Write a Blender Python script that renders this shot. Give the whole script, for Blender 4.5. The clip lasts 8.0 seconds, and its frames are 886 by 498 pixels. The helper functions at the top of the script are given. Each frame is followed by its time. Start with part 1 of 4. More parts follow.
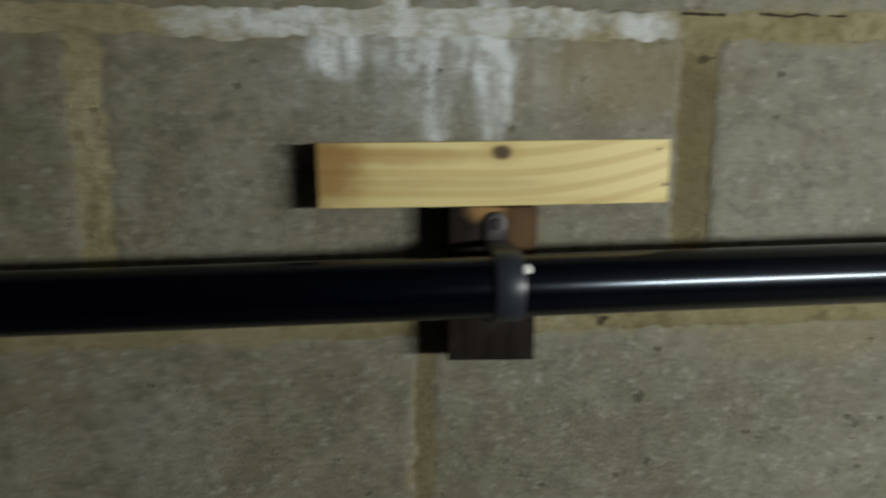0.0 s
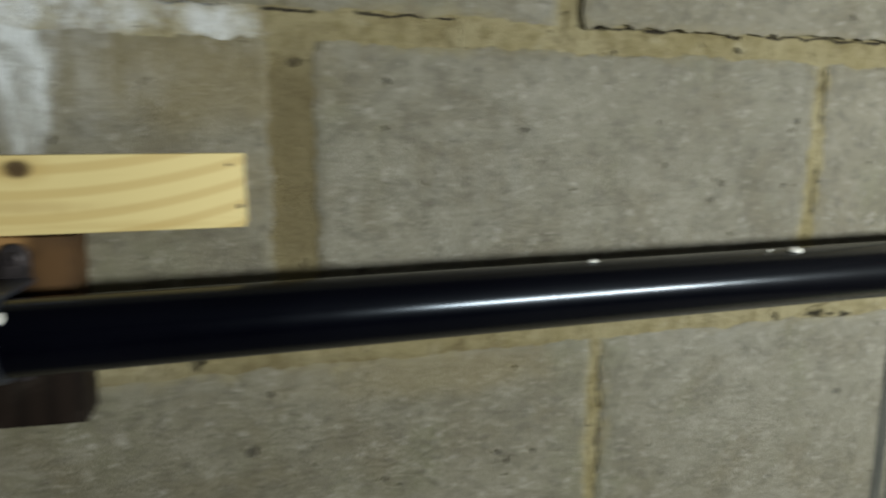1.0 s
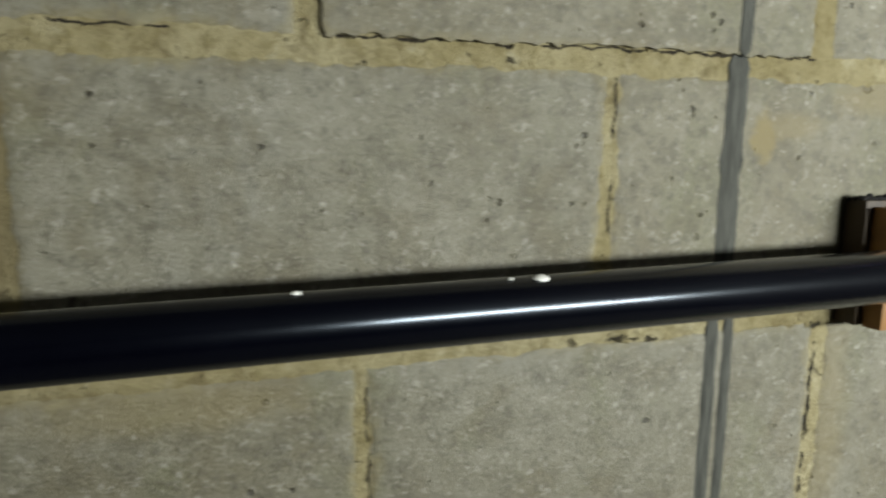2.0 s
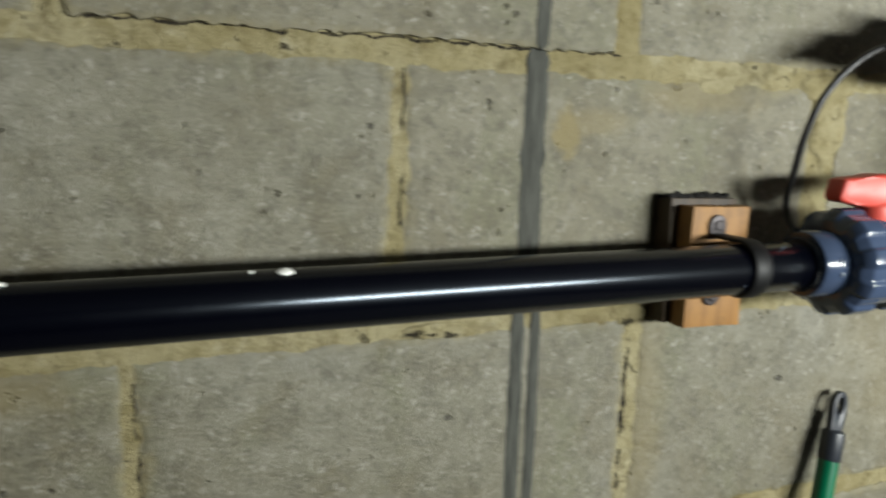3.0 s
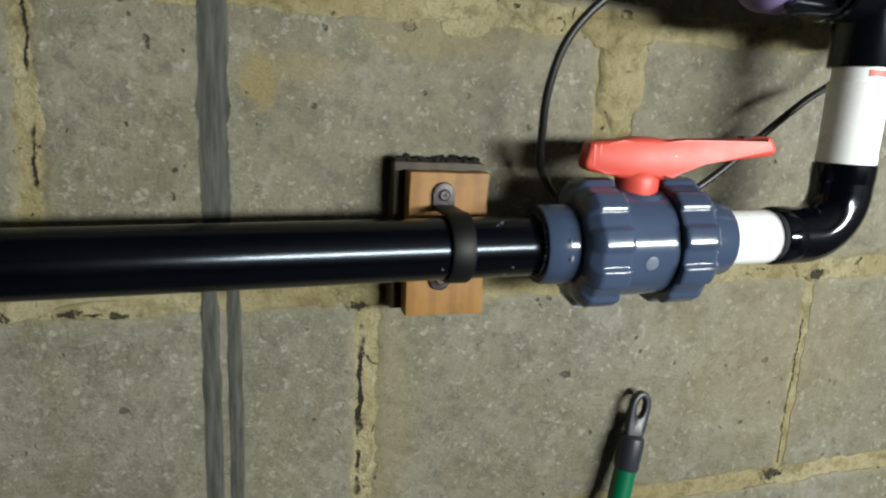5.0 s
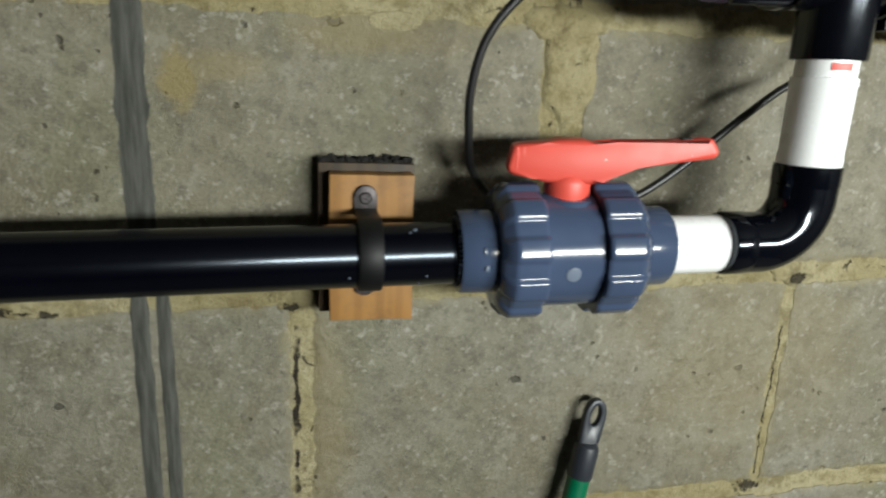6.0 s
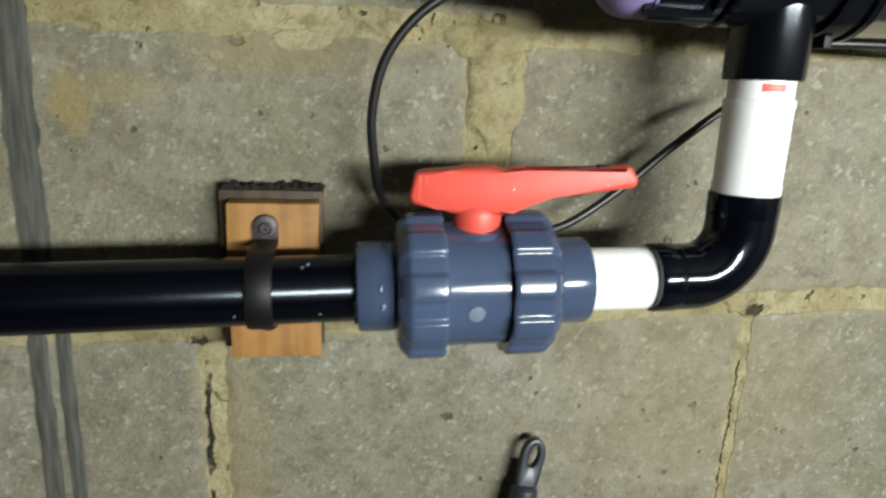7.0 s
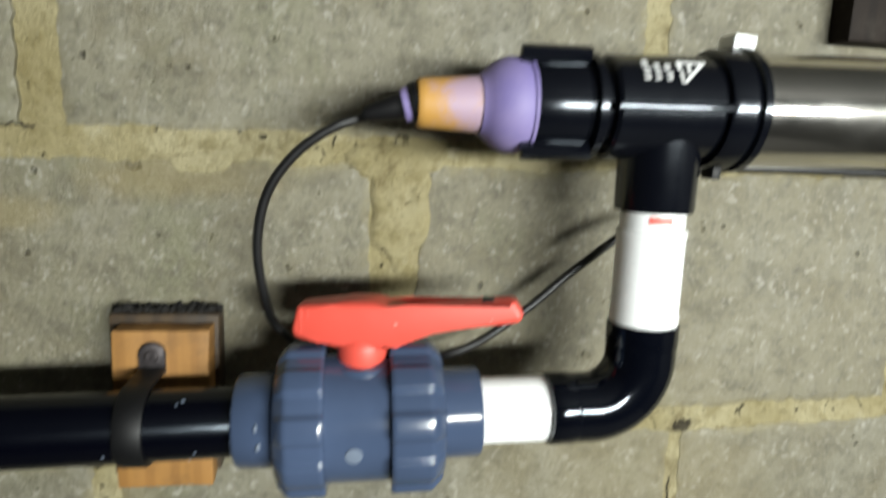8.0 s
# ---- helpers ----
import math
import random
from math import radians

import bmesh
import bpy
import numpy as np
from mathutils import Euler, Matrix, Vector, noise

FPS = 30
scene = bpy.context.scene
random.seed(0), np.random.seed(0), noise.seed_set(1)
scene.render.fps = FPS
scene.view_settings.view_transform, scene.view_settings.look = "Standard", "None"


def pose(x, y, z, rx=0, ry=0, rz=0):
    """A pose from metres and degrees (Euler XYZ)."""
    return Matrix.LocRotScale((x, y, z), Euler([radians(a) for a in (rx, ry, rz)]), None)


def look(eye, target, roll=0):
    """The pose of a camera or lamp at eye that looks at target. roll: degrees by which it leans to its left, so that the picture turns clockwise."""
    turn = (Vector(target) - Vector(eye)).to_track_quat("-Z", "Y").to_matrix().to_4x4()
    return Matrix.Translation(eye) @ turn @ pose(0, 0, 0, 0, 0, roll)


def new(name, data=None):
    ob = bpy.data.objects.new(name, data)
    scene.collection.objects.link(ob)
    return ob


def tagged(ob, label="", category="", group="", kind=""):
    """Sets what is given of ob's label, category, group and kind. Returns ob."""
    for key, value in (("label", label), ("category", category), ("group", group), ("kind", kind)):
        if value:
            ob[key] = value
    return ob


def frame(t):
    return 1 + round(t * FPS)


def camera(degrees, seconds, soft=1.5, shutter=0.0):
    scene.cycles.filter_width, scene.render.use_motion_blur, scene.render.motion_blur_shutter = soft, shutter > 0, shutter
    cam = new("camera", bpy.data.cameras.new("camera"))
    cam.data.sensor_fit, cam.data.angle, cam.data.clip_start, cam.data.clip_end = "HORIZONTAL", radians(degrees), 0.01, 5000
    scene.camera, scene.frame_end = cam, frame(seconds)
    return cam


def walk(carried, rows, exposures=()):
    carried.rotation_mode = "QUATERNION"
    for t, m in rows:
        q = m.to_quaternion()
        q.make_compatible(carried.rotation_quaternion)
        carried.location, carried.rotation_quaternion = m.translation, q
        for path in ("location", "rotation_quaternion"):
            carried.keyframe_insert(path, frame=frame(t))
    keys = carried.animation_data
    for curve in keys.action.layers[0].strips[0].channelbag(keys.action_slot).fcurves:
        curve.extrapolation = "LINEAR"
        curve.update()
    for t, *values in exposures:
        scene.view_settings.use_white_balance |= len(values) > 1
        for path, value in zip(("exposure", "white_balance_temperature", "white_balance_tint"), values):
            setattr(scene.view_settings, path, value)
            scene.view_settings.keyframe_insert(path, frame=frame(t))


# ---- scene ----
cam = camera(69.0, 8.0, soft=2.2, shutter=0.7)
PATH = [
    (0, (0.032, -0.053, 1.467), (0.181, 1.911, 1.124), 0.3),
    (0.5, (0.133, -0.028, 1.472), (0.461, 1.917, 1.14), 0.1),
    (1, (0.263, -0.011, 1.47), (0.778, 1.897, 1.163), 0.5),
    (1.5, (0.359, -0.008, 1.473), (0.928, 1.887, 1.184), 0.0),
    (2, (0.459, -0.021, 1.486), (0.99, 1.882, 1.174), 0.6),
    (2.2, (0.487, -0.023, 1.485), (1.055, 1.873, 1.194), 1.2),
    (3.3, (0.66, -0.064, 1.485), (1.322, 1.793, 1.15), 1.9),
    (3.5, (0.695, -0.068, 1.484), (1.396, 1.774, 1.148), 2.0),
    (4, (0.771, -0.066, 1.484), (1.483, 1.767, 1.115), 1.4),
    (4.5, (0.838, -0.045, 1.482), (1.483, 1.804, 1.075), 2.5),
    (5.8, (0.97, -0.043, 1.499), (1.389, 1.853, 1.016), 2.4),
    (6, (0.991, -0.044, 1.506), (1.384, 1.849, 0.994), 2.5),
    (6.5, (1.038, -0.027, 1.507), (1.395, 1.873, 0.991), 2.2),
    (7, (1.074, -0.023, 1.518), (1.411, 1.886, 1.029), 2.3),
    (7.5, (1.108, -0.013, 1.532), (1.471, 1.903, 1.09), 2.4),
    (8, (1.151, -0.016, 1.569), (1.471, 1.93, 1.238), 2.3),
]
walk(cam, [(t, look(eye, target, roll)) for t, eye, target, roll in PATH],
     [(0.0, -0.18), (1.0, 0.0), (1.5, 0.17), (2.2, 0.16), (3.5, -0.07), (4.5, -0.15), (6.0, -0.28), (6.5, -0.28), (7.0, -0.04), (7.5, -0.30), (8.0, 0.05)])

# ---- world and light ----
world = bpy.data.worlds.new("world")
scene.world = world
world.use_nodes = True
world.node_tree.nodes["Background"].inputs[0].default_value = (0.9, 1.0, 1.1, 1)
world.node_tree.nodes["Background"].inputs[1].default_value = 0.006


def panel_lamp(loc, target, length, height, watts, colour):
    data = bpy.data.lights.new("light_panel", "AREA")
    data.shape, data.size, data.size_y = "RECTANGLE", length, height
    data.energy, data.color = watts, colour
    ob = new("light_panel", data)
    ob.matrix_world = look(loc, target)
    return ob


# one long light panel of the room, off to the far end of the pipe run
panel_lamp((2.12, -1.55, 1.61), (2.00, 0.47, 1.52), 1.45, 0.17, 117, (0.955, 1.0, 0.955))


# ---- material helpers ----
class Nodes:
    """Shortcuts for node trees."""

    def __init__(self, name):
        self.mat = bpy.data.materials.new(name)
        self.mat.use_nodes = True
        self.t = self.mat.node_tree
        self.bsdf = self.t.nodes["Principled BSDF"]
        self.co = self.t.nodes.new("ShaderNodeTexCoord").outputs["Object"]

    def link(self, a, b):
        self.t.links.new(a, b)

    def put(self, socket, v):
        if isinstance(v, bpy.types.NodeSocket):
            self.link(v, socket)
        elif isinstance(v, tuple) and len(v) == 3 and socket.type == "RGBA":
            socket.default_value = (*v, 1)
        else:
            socket.default_value = v

    def math(self, op, a, b=0.0, clamp=False):
        n = self.t.nodes.new("ShaderNodeMath")
        n.operation, n.use_clamp = op, clamp
        self.put(n.inputs[0], a)
        self.put(n.inputs[1], b)
        return n.outputs[0]

    def mapped(self, scale=(1, 1, 1), loc=(0, 0, 0)):
        n = self.t.nodes.new("ShaderNodeMapping")
        n.inputs["Scale"].default_value, n.inputs["Location"].default_value = scale, loc
        self.link(self.co, n.inputs["Vector"])
        return n.outputs[0]

    def noise(self, scale, detail=4.0, rough=0.6, vec=None, distort=0.0):
        n = self.t.nodes.new("ShaderNodeTexNoise")
        n.inputs["Scale"].default_value, n.inputs["Detail"].default_value = scale, detail
        n.inputs["Roughness"].default_value, n.inputs["Distortion"].default_value = rough, distort
        self.link(vec or self.co, n.inputs["Vector"])
        return n.outputs["Fac"]

    def cells(self, scale, vec=None, feature="F1", colour=False):
        n = self.t.nodes.new("ShaderNodeTexVoronoi")
        n.feature = feature
        n.inputs["Scale"].default_value = scale
        self.link(vec or self.co, n.inputs["Vector"])
        return n.outputs["Color"] if colour else n.outputs["Distance"]

    def warped(self, scale, amount):
        """The place shifted about by noise, for ragged outlines."""
        n = self.t.nodes.new("ShaderNodeTexNoise")
        n.inputs["Scale"].default_value, n.inputs["Detail"].default_value = scale, 4.0
        self.link(self.co, n.inputs["Vector"])
        m = self.t.nodes.new("ShaderNodeVectorMath")
        m.operation = "MULTIPLY_ADD"
        self.link(n.outputs["Color"], m.inputs[0])
        m.inputs[1].default_value = (amount, amount, amount)
        self.link(self.co, m.inputs[2])
        return m.outputs[0]

    def ramp(self, fac, lo, hi):
        n = self.t.nodes.new("ShaderNodeMapRange")
        n.interpolation_type = "SMOOTHSTEP"
        self.link(fac, n.inputs["Value"])
        n.inputs["From Min"].default_value, n.inputs["From Max"].default_value = lo, hi
        return n.outputs[0]

    def mix(self, fac, a, b, mode="MIX"):
        n = self.t.nodes.new("ShaderNodeMix")
        n.data_type, n.blend_type = "RGBA", mode
        self.put(n.inputs["Factor"], fac)
        self.put(n.inputs["A"], a)
        self.put(n.inputs["B"], b)
        return n.outputs["Result"]

    def axes(self):
        n = self.t.nodes.new("ShaderNodeSeparateXYZ")
        self.link(self.co, n.inputs[0])
        return n.outputs

    def patch(self, x, z, rx, rz, soft=0.5, wobble=0.0, scale=20.0):
        """1 inside an ellipse on the wall, 0 outside, its edge broken up by noise."""
        ax = self.axes()
        dx = self.math("DIVIDE", self.math("SUBTRACT", ax[0], x), rx)
        dz = self.math("DIVIDE", self.math("SUBTRACT", ax[2], z), rz)
        d = self.math("SQRT", self.math("ADD", self.math("MULTIPLY", dx, dx), self.math("MULTIPLY", dz, dz)))
        if wobble:
            d = self.math("ADD", d, self.math("MULTIPLY", self.math("SUBTRACT", self.noise(scale, 5, 0.7), 0.5), wobble))
        n = self.t.nodes.new("ShaderNodeMapRange")
        n.interpolation_type = "SMOOTHSTEP"
        self.link(d, n.inputs["Value"])
        n.inputs["From Min"].default_value, n.inputs["From Max"].default_value = 1 + soft / 2, 1 - soft / 2
        return n.outputs[0]

    def crack(self, x0, z0, x1, z1, wide):
        """1 on a ragged line across the wall between two points, 0 elsewhere."""
        ax = self.axes()
        dx, dz = x1 - x0, z1 - z0
        size = math.hypot(dx, dz)
        px, pz = self.math("SUBTRACT", ax[0], x0), self.math("SUBTRACT", ax[2], z0)
        s = self.math("ADD", self.math("MULTIPLY", px, dx / size), self.math("MULTIPLY", pz, dz / size))
        d = self.math("SUBTRACT", self.math("MULTIPLY", px, dz / size), self.math("MULTIPLY", pz, dx / size))
        d = self.math("ADD", d, self.math("MULTIPLY", self.math("SUBTRACT", self.noise(38.0, 5, 0.75), 0.5), 0.016 if dz else 0.004))
        w = self.math("MULTIPLY", self.noise(75.0, 3, 0.6), 1.7 * wide)
        on = self.math("LESS_THAN", self.math("ABSOLUTE", d), w)
        on = self.math("MULTIPLY", on, self.math("GREATER_THAN", s, 0.0))
        on = self.math("MULTIPLY", on, self.ramp(self.noise(24.0, 3, 0.6), 0.42, 0.50))
        return self.math("MULTIPLY", on, self.math("LESS_THAN", s, size))

    def bump(self, height, strength, dist, below=None):
        n = self.t.nodes.new("ShaderNodeBump")
        n.inputs["Strength"].default_value, n.inputs["Distance"].default_value = strength, dist
        self.link(height, n.inputs["Height"])
        if below:
            self.link(below, n.inputs["Normal"])
        return n.outputs[0]

    def done(self, colour, rough, normal=None, metal=0.0, **more):
        self.put(self.bsdf.inputs["Base Color"], colour)
        self.put(self.bsdf.inputs["Roughness"], rough)
        self.put(self.bsdf.inputs["Metallic"], metal)
        if normal:
            self.link(normal, self.bsdf.inputs["Normal"])
        for key, v in more.items():
            self.put(self.bsdf.inputs[key.replace("_", " ")], v)
        return self.mat


def random_of_object(n):
    return n.t.nodes.new("ShaderNodeObjectInfo").outputs["Random"]


def concrete():
    n = Nodes("dense_concrete_block")
    big = n.noise(4.5, 5, 0.6)
    blot = n.noise(15.0, 6, 0.68, distort=0.6)
    mid = n.noise(95.0, 6, 0.75)
    fine = n.noise(330.0, 4, 0.75)
    grit = n.noise(135.0, 3, 0.75)
    own = random_of_object(n)
    col = n.mix(n.ramp(big, 0.3, 0.7), (0.128, 0.118, 0.082), (0.188, 0.178, 0.136))
    col = n.mix(n.math("MULTIPLY", own, 0.55), col, (0.152, 0.132, 0.080))
    col = n.mix(n.math("MULTIPLY", n.ramp(blot, 0.44, 0.66), 0.65), col, (0.112, 0.095, 0.055))
    # olive and grey films left by damp
    film = n.noise(7.0, 5, 0.7, n.mapped((1.0, 1.0, 0.6), (3.1, 0.0, 1.7)))
    col = n.mix(n.math("MULTIPLY", n.ramp(film, 0.52, 0.68), 0.5), col, (0.118, 0.118, 0.062))
    col = n.mix(n.math("MULTIPLY", n.ramp(film, 0.46, 0.32), 0.35), col, (0.190, 0.188, 0.165))
    col = n.mix(n.math("MULTIPLY", n.ramp(mid, 0.48, 0.68), 0.7), col, (0.070, 0.063, 0.042))
    col = n.mix(n.math("MULTIPLY", n.ramp(fine, 0.52, 0.72), 0.35), col, (0.060, 0.056, 0.042))
    col = n.mix(n.math("MULTIPLY", n.ramp(fine, 0.46, 0.30), 0.35), col, (0.27, 0.255, 0.205))
    mott = n.noise(48.0, 5, 0.7)
    col = n.mix(n.math("MULTIPLY", n.ramp(mott, 0.50, 0.66), 0.55), col, (0.080, 0.071, 0.046))
    col = n.mix(n.math("MULTIPLY", n.ramp(mott, 0.46, 0.32), 0.4), col, (0.235, 0.220, 0.175))
    # pale aggregate grains
    pale = n.ramp(grit, 0.58, 0.66)
    col = n.mix(n.math("MULTIPLY", pale, 0.42), col, (0.34, 0.325, 0.275))
    bent = n.warped(70.0, 0.010)
    stone = n.math("MULTIPLY", n.ramp(n.cells(95.0, bent), 0.34, 0.18), n.ramp(n.noise(40.0, 3, 0.6), 0.57, 0.66))
    col = n.mix(n.math("MULTIPLY", stone, 0.42), col, (0.37, 0.355, 0.31))
    # pits, ragged and scattered, and a few larger blow holes
    pit = n.math("MULTIPLY", n.ramp(n.cells(84.0, bent), 0.27, 0.15), n.ramp(n.noise(31.0, 4, 0.7), 0.575, 0.66))
    for x, z, r in PITS:
        pit = n.math("MAXIMUM", pit, n.patch(x, z, r, r * 0.7, 0.5, 2.8, 170))
    col = n.mix(n.math("MULTIPLY", pit, 0.72), col, (0.026, 0.022, 0.015))
    # tan stains round old drips
    tan = n.math("MULTIPLY", n.patch(0.896, 1.497, 0.013, 0.021, 0.7, 1.8, 70), 1.0)
    tan = n.math("MAXIMUM", tan, n.math("MULTIPLY", n.patch(0.925, 1.507, 0.032, 0.012, 1.0, 1.6, 45), 0.5))
    tan = n.math("MAXIMUM", tan, n.math("MULTIPLY", n.patch(0.205, 1.52, 0.085, 0.032, 1.3, 1.4, 25), 0.65))
    tan = n.math("MAXIMUM", tan, n.math("MULTIPLY", n.patch(1.04, 1.535, 0.06, 0.016, 1.2, 1.6, 30), 0.6))
    tan = n.math("MAXIMUM", tan, n.math("MULTIPLY", n.patch(0.40, 1.292, 0.10, 0.018, 1.2, 1.6, 25), 0.5))
    tan = n.math("MAXIMUM", tan, n.math("MULTIPLY", n.patch(1.0, 1.22, 0.022, 0.10, 1.2, 1.4, 25), 0.45))
    tan = n.math("MAXIMUM", tan, n.math("MULTIPLY", n.patch(1.40, 1.26, 0.13, 0.11, 1.4, 1.2, 14), 0.35))
    col = n.mix(n.math("MULTIPLY", tan, 0.8), col, (0.178, 0.138, 0.050))
    # mortar smeared over the arrises
    rim = n.t.nodes.new("ShaderNodeAttribute")
    rim.attribute_name = "smear"
    edge = n.math("ADD", rim.outputs["Fac"], n.math("MULTIPLY", n.math("SUBTRACT", n.noise(48.0, 6, 0.7), 0.5), 1.9))
    edge = n.math("ADD", edge, n.math("MULTIPLY", n.math("SUBTRACT", n.noise(6.0, 3, 0.5), 0.5), 1.2))
    edge = n.ramp(edge, 0.60, 1.45)
    smeared = n.mix(n.ramp(n.noise(75.0, 6, 0.7), 0.4, 0.7), (0.215, 0.186, 0.098), (0.118, 0.094, 0.046))
    col = n.mix(n.math("MULTIPLY", edge, 0.8), col, smeared)
    # white salt bloom and its runs under the bed joint
    salt = n.patch(-0.012, 1.535, 0.024, 0.022, 1.0, 2.2, 40)
    salt = n.math("MAXIMUM", salt, n.patch(0.110, 1.522, 0.016, 0.058, 0.7, 1.0, 40))
    salt = n.math("MAXIMUM", salt, n.math("MULTIPLY", n.patch(0.066, 1.512, 0.012, 0.05, 1.0, 1.8, 35), 0.7))
    salt = n.math("MAXIMUM", salt, n.math("MULTIPLY", n.patch(0.07, 1.535, 0.07, 0.022, 1.2, 2.0, 30), 0.6))
    salt = n.math("MAXIMUM", salt, n.math("MULTIPLY", n.patch(0.06, 1.515, 0.10, 0.045, 1.4, 1.8, 20), 0.22))
    runs = n.ramp(n.noise(1.0, 5, 0.65, n.mapped((75.0, 75.0, 11.0))), 0.36, 0.60)
    crust = n.ramp(n.noise(55.0, 6, 0.75), 0.36, 0.56)
    salt = n.math("MULTIPLY", salt, n.math("ADD", 0.38, n.math("MULTIPLY", n.math("MULTIPLY", runs, crust), 0.95)), True)
    col = n.mix(n.math("MULTIPLY", salt, 0.9), col, (0.58, 0.61, 0.62))
    h = n.math("ADD", n.math("MULTIPLY", mid, 0.6), n.math("MULTIPLY", fine, 0.35))
    h = n.math("SUBTRACT", h, n.math("MULTIPLY", pit, 1.3))
    return n.done(col, 0.54, n.bump(h, 0.6, 0.005), Specular_IOR_Level=0.5)


def mortar():
    n = Nodes("yellowish_mortar")
    big = n.noise(9.0, 5, 0.6)
    fine = n.noise(360.0, 4, 0.7)
    mid = n.noise(75.0, 6, 0.7)
    col = n.mix(n.ramp(big, 0.3, 0.7), (0.225, 0.190, 0.095), (0.320, 0.284, 0.172))
    col = n.mix(n.math("MULTIPLY", n.ramp(mid, 0.45, 0.68), 0.65), col, (0.150, 0.120, 0.050))
    col = n.mix(n.math("MULTIPLY", n.ramp(n.noise(26.0, 6, 0.72, distort=0.8), 0.50, 0.66), 0.7), col, (0.118, 0.092, 0.042))
    col = n.mix(n.math("MULTIPLY", n.ramp(n.noise(32.0, 5, 0.7), 0.44, 0.30), 0.5), col, (0.40, 0.37, 0.26))
    col = n.mix(n.math("MULTIPLY", n.ramp(fine, 0.52, 0.75), 0.45), col, (0.095, 0.078, 0.036))
    hole = n.math("MULTIPLY", n.ramp(n.noise(62.0, 3, 0.6, distort=1.0), 0.66, 0.72), 0.8)
    # settlement cracks beside the joints
    for x0, z0, x1, z1, w in CRACKS:
        hole = n.math("MAXIMUM", hole, n.crack(x0, z0, x1, z1, w))
    for x, z, r in DIRT:
        hole = n.math("MAXIMUM", hole, n.math("MULTIPLY", n.patch(x, z, r, r * 0.6, 0.4, 4.5, 190), 0.9))
    col = n.mix(hole, col, (0.018, 0.014, 0.009))
    brown = n.patch(0.283, 1.455, 0.035, 0.085, 0.8, 0.9, 25)
    brown = n.math("MAXIMUM", brown, n.math("MULTIPLY", n.patch(0.05, 1.30, 0.5, 0.012, 1.0, 1.6, 20), 0.6))
    brown = n.math("MAXIMUM", brown, n.patch(0.056, 1.20, 0.022, 0.11, 0.8, 1.0, 25))
    col = n.mix(n.math("MULTIPLY", brown, 0.8), col, (0.128, 0.104, 0.054))
    salt = n.patch(0.03, 1.556, 0.15, 0.024, 0.8, 1.9, 25)
    salt = n.math("MAXIMUM", salt, n.patch(0.235, 1.553, 0.025, 0.016, 0.8, 1.6, 35))
    crust = n.ramp(n.noise(48.0, 6, 0.75, distort=0.5), 0.40, 0.58)
    salt = n.math("MULTIPLY", salt, n.math("ADD", 0.42, n.math("MULTIPLY", crust, 0.75)), True)
    col = n.mix(n.math("MULTIPLY", salt, 0.9), col, (0.60, 0.62, 0.62))
    h = n.math("ADD", n.math("MULTIPLY", mid, 0.7), n.math("MULTIPLY", fine, 0.4))
    h = n.math("SUBTRACT", h, n.math("MULTIPLY", hole, 1.5))
    return n.done(col, 0.95, n.bump(h, 0.9, 0.006), Specular_IOR_Level=0.3)


def plastic(name, colour, rough, speck=None, scuff=0.25, bump=0.08, tint=(1, 1, 1), gloss=0.5):
    n = Nodes(name)
    wear = n.noise(60.0, 5, 0.65)
    dust = n.noise(9.0, 4, 0.6)
    lighter = tuple(min(1.0, c * 1.35 + 0.0008) for c in colour)
    col = n.mix(n.math("MULTIPLY", n.ramp(dust, 0.45, 0.75), 0.6), colour, lighter)
    if speck:
        spot = n.ramp(n.noise(190.0, 2, 0.5), 0.74, 0.79)
        col = n.mix(n.math("MULTIPLY", spot, 0.7), col, speck)
    r = n.math("ADD", rough, n.math("MULTIPLY", n.math("SUBTRACT", wear, 0.5), scuff))
    return n.done(col, r, n.bump(n.noise(160.0, 3, 0.6), bump, 0.0006), Specular_Tint=(*tint, 1.0), Specular_IOR_Level=gloss)


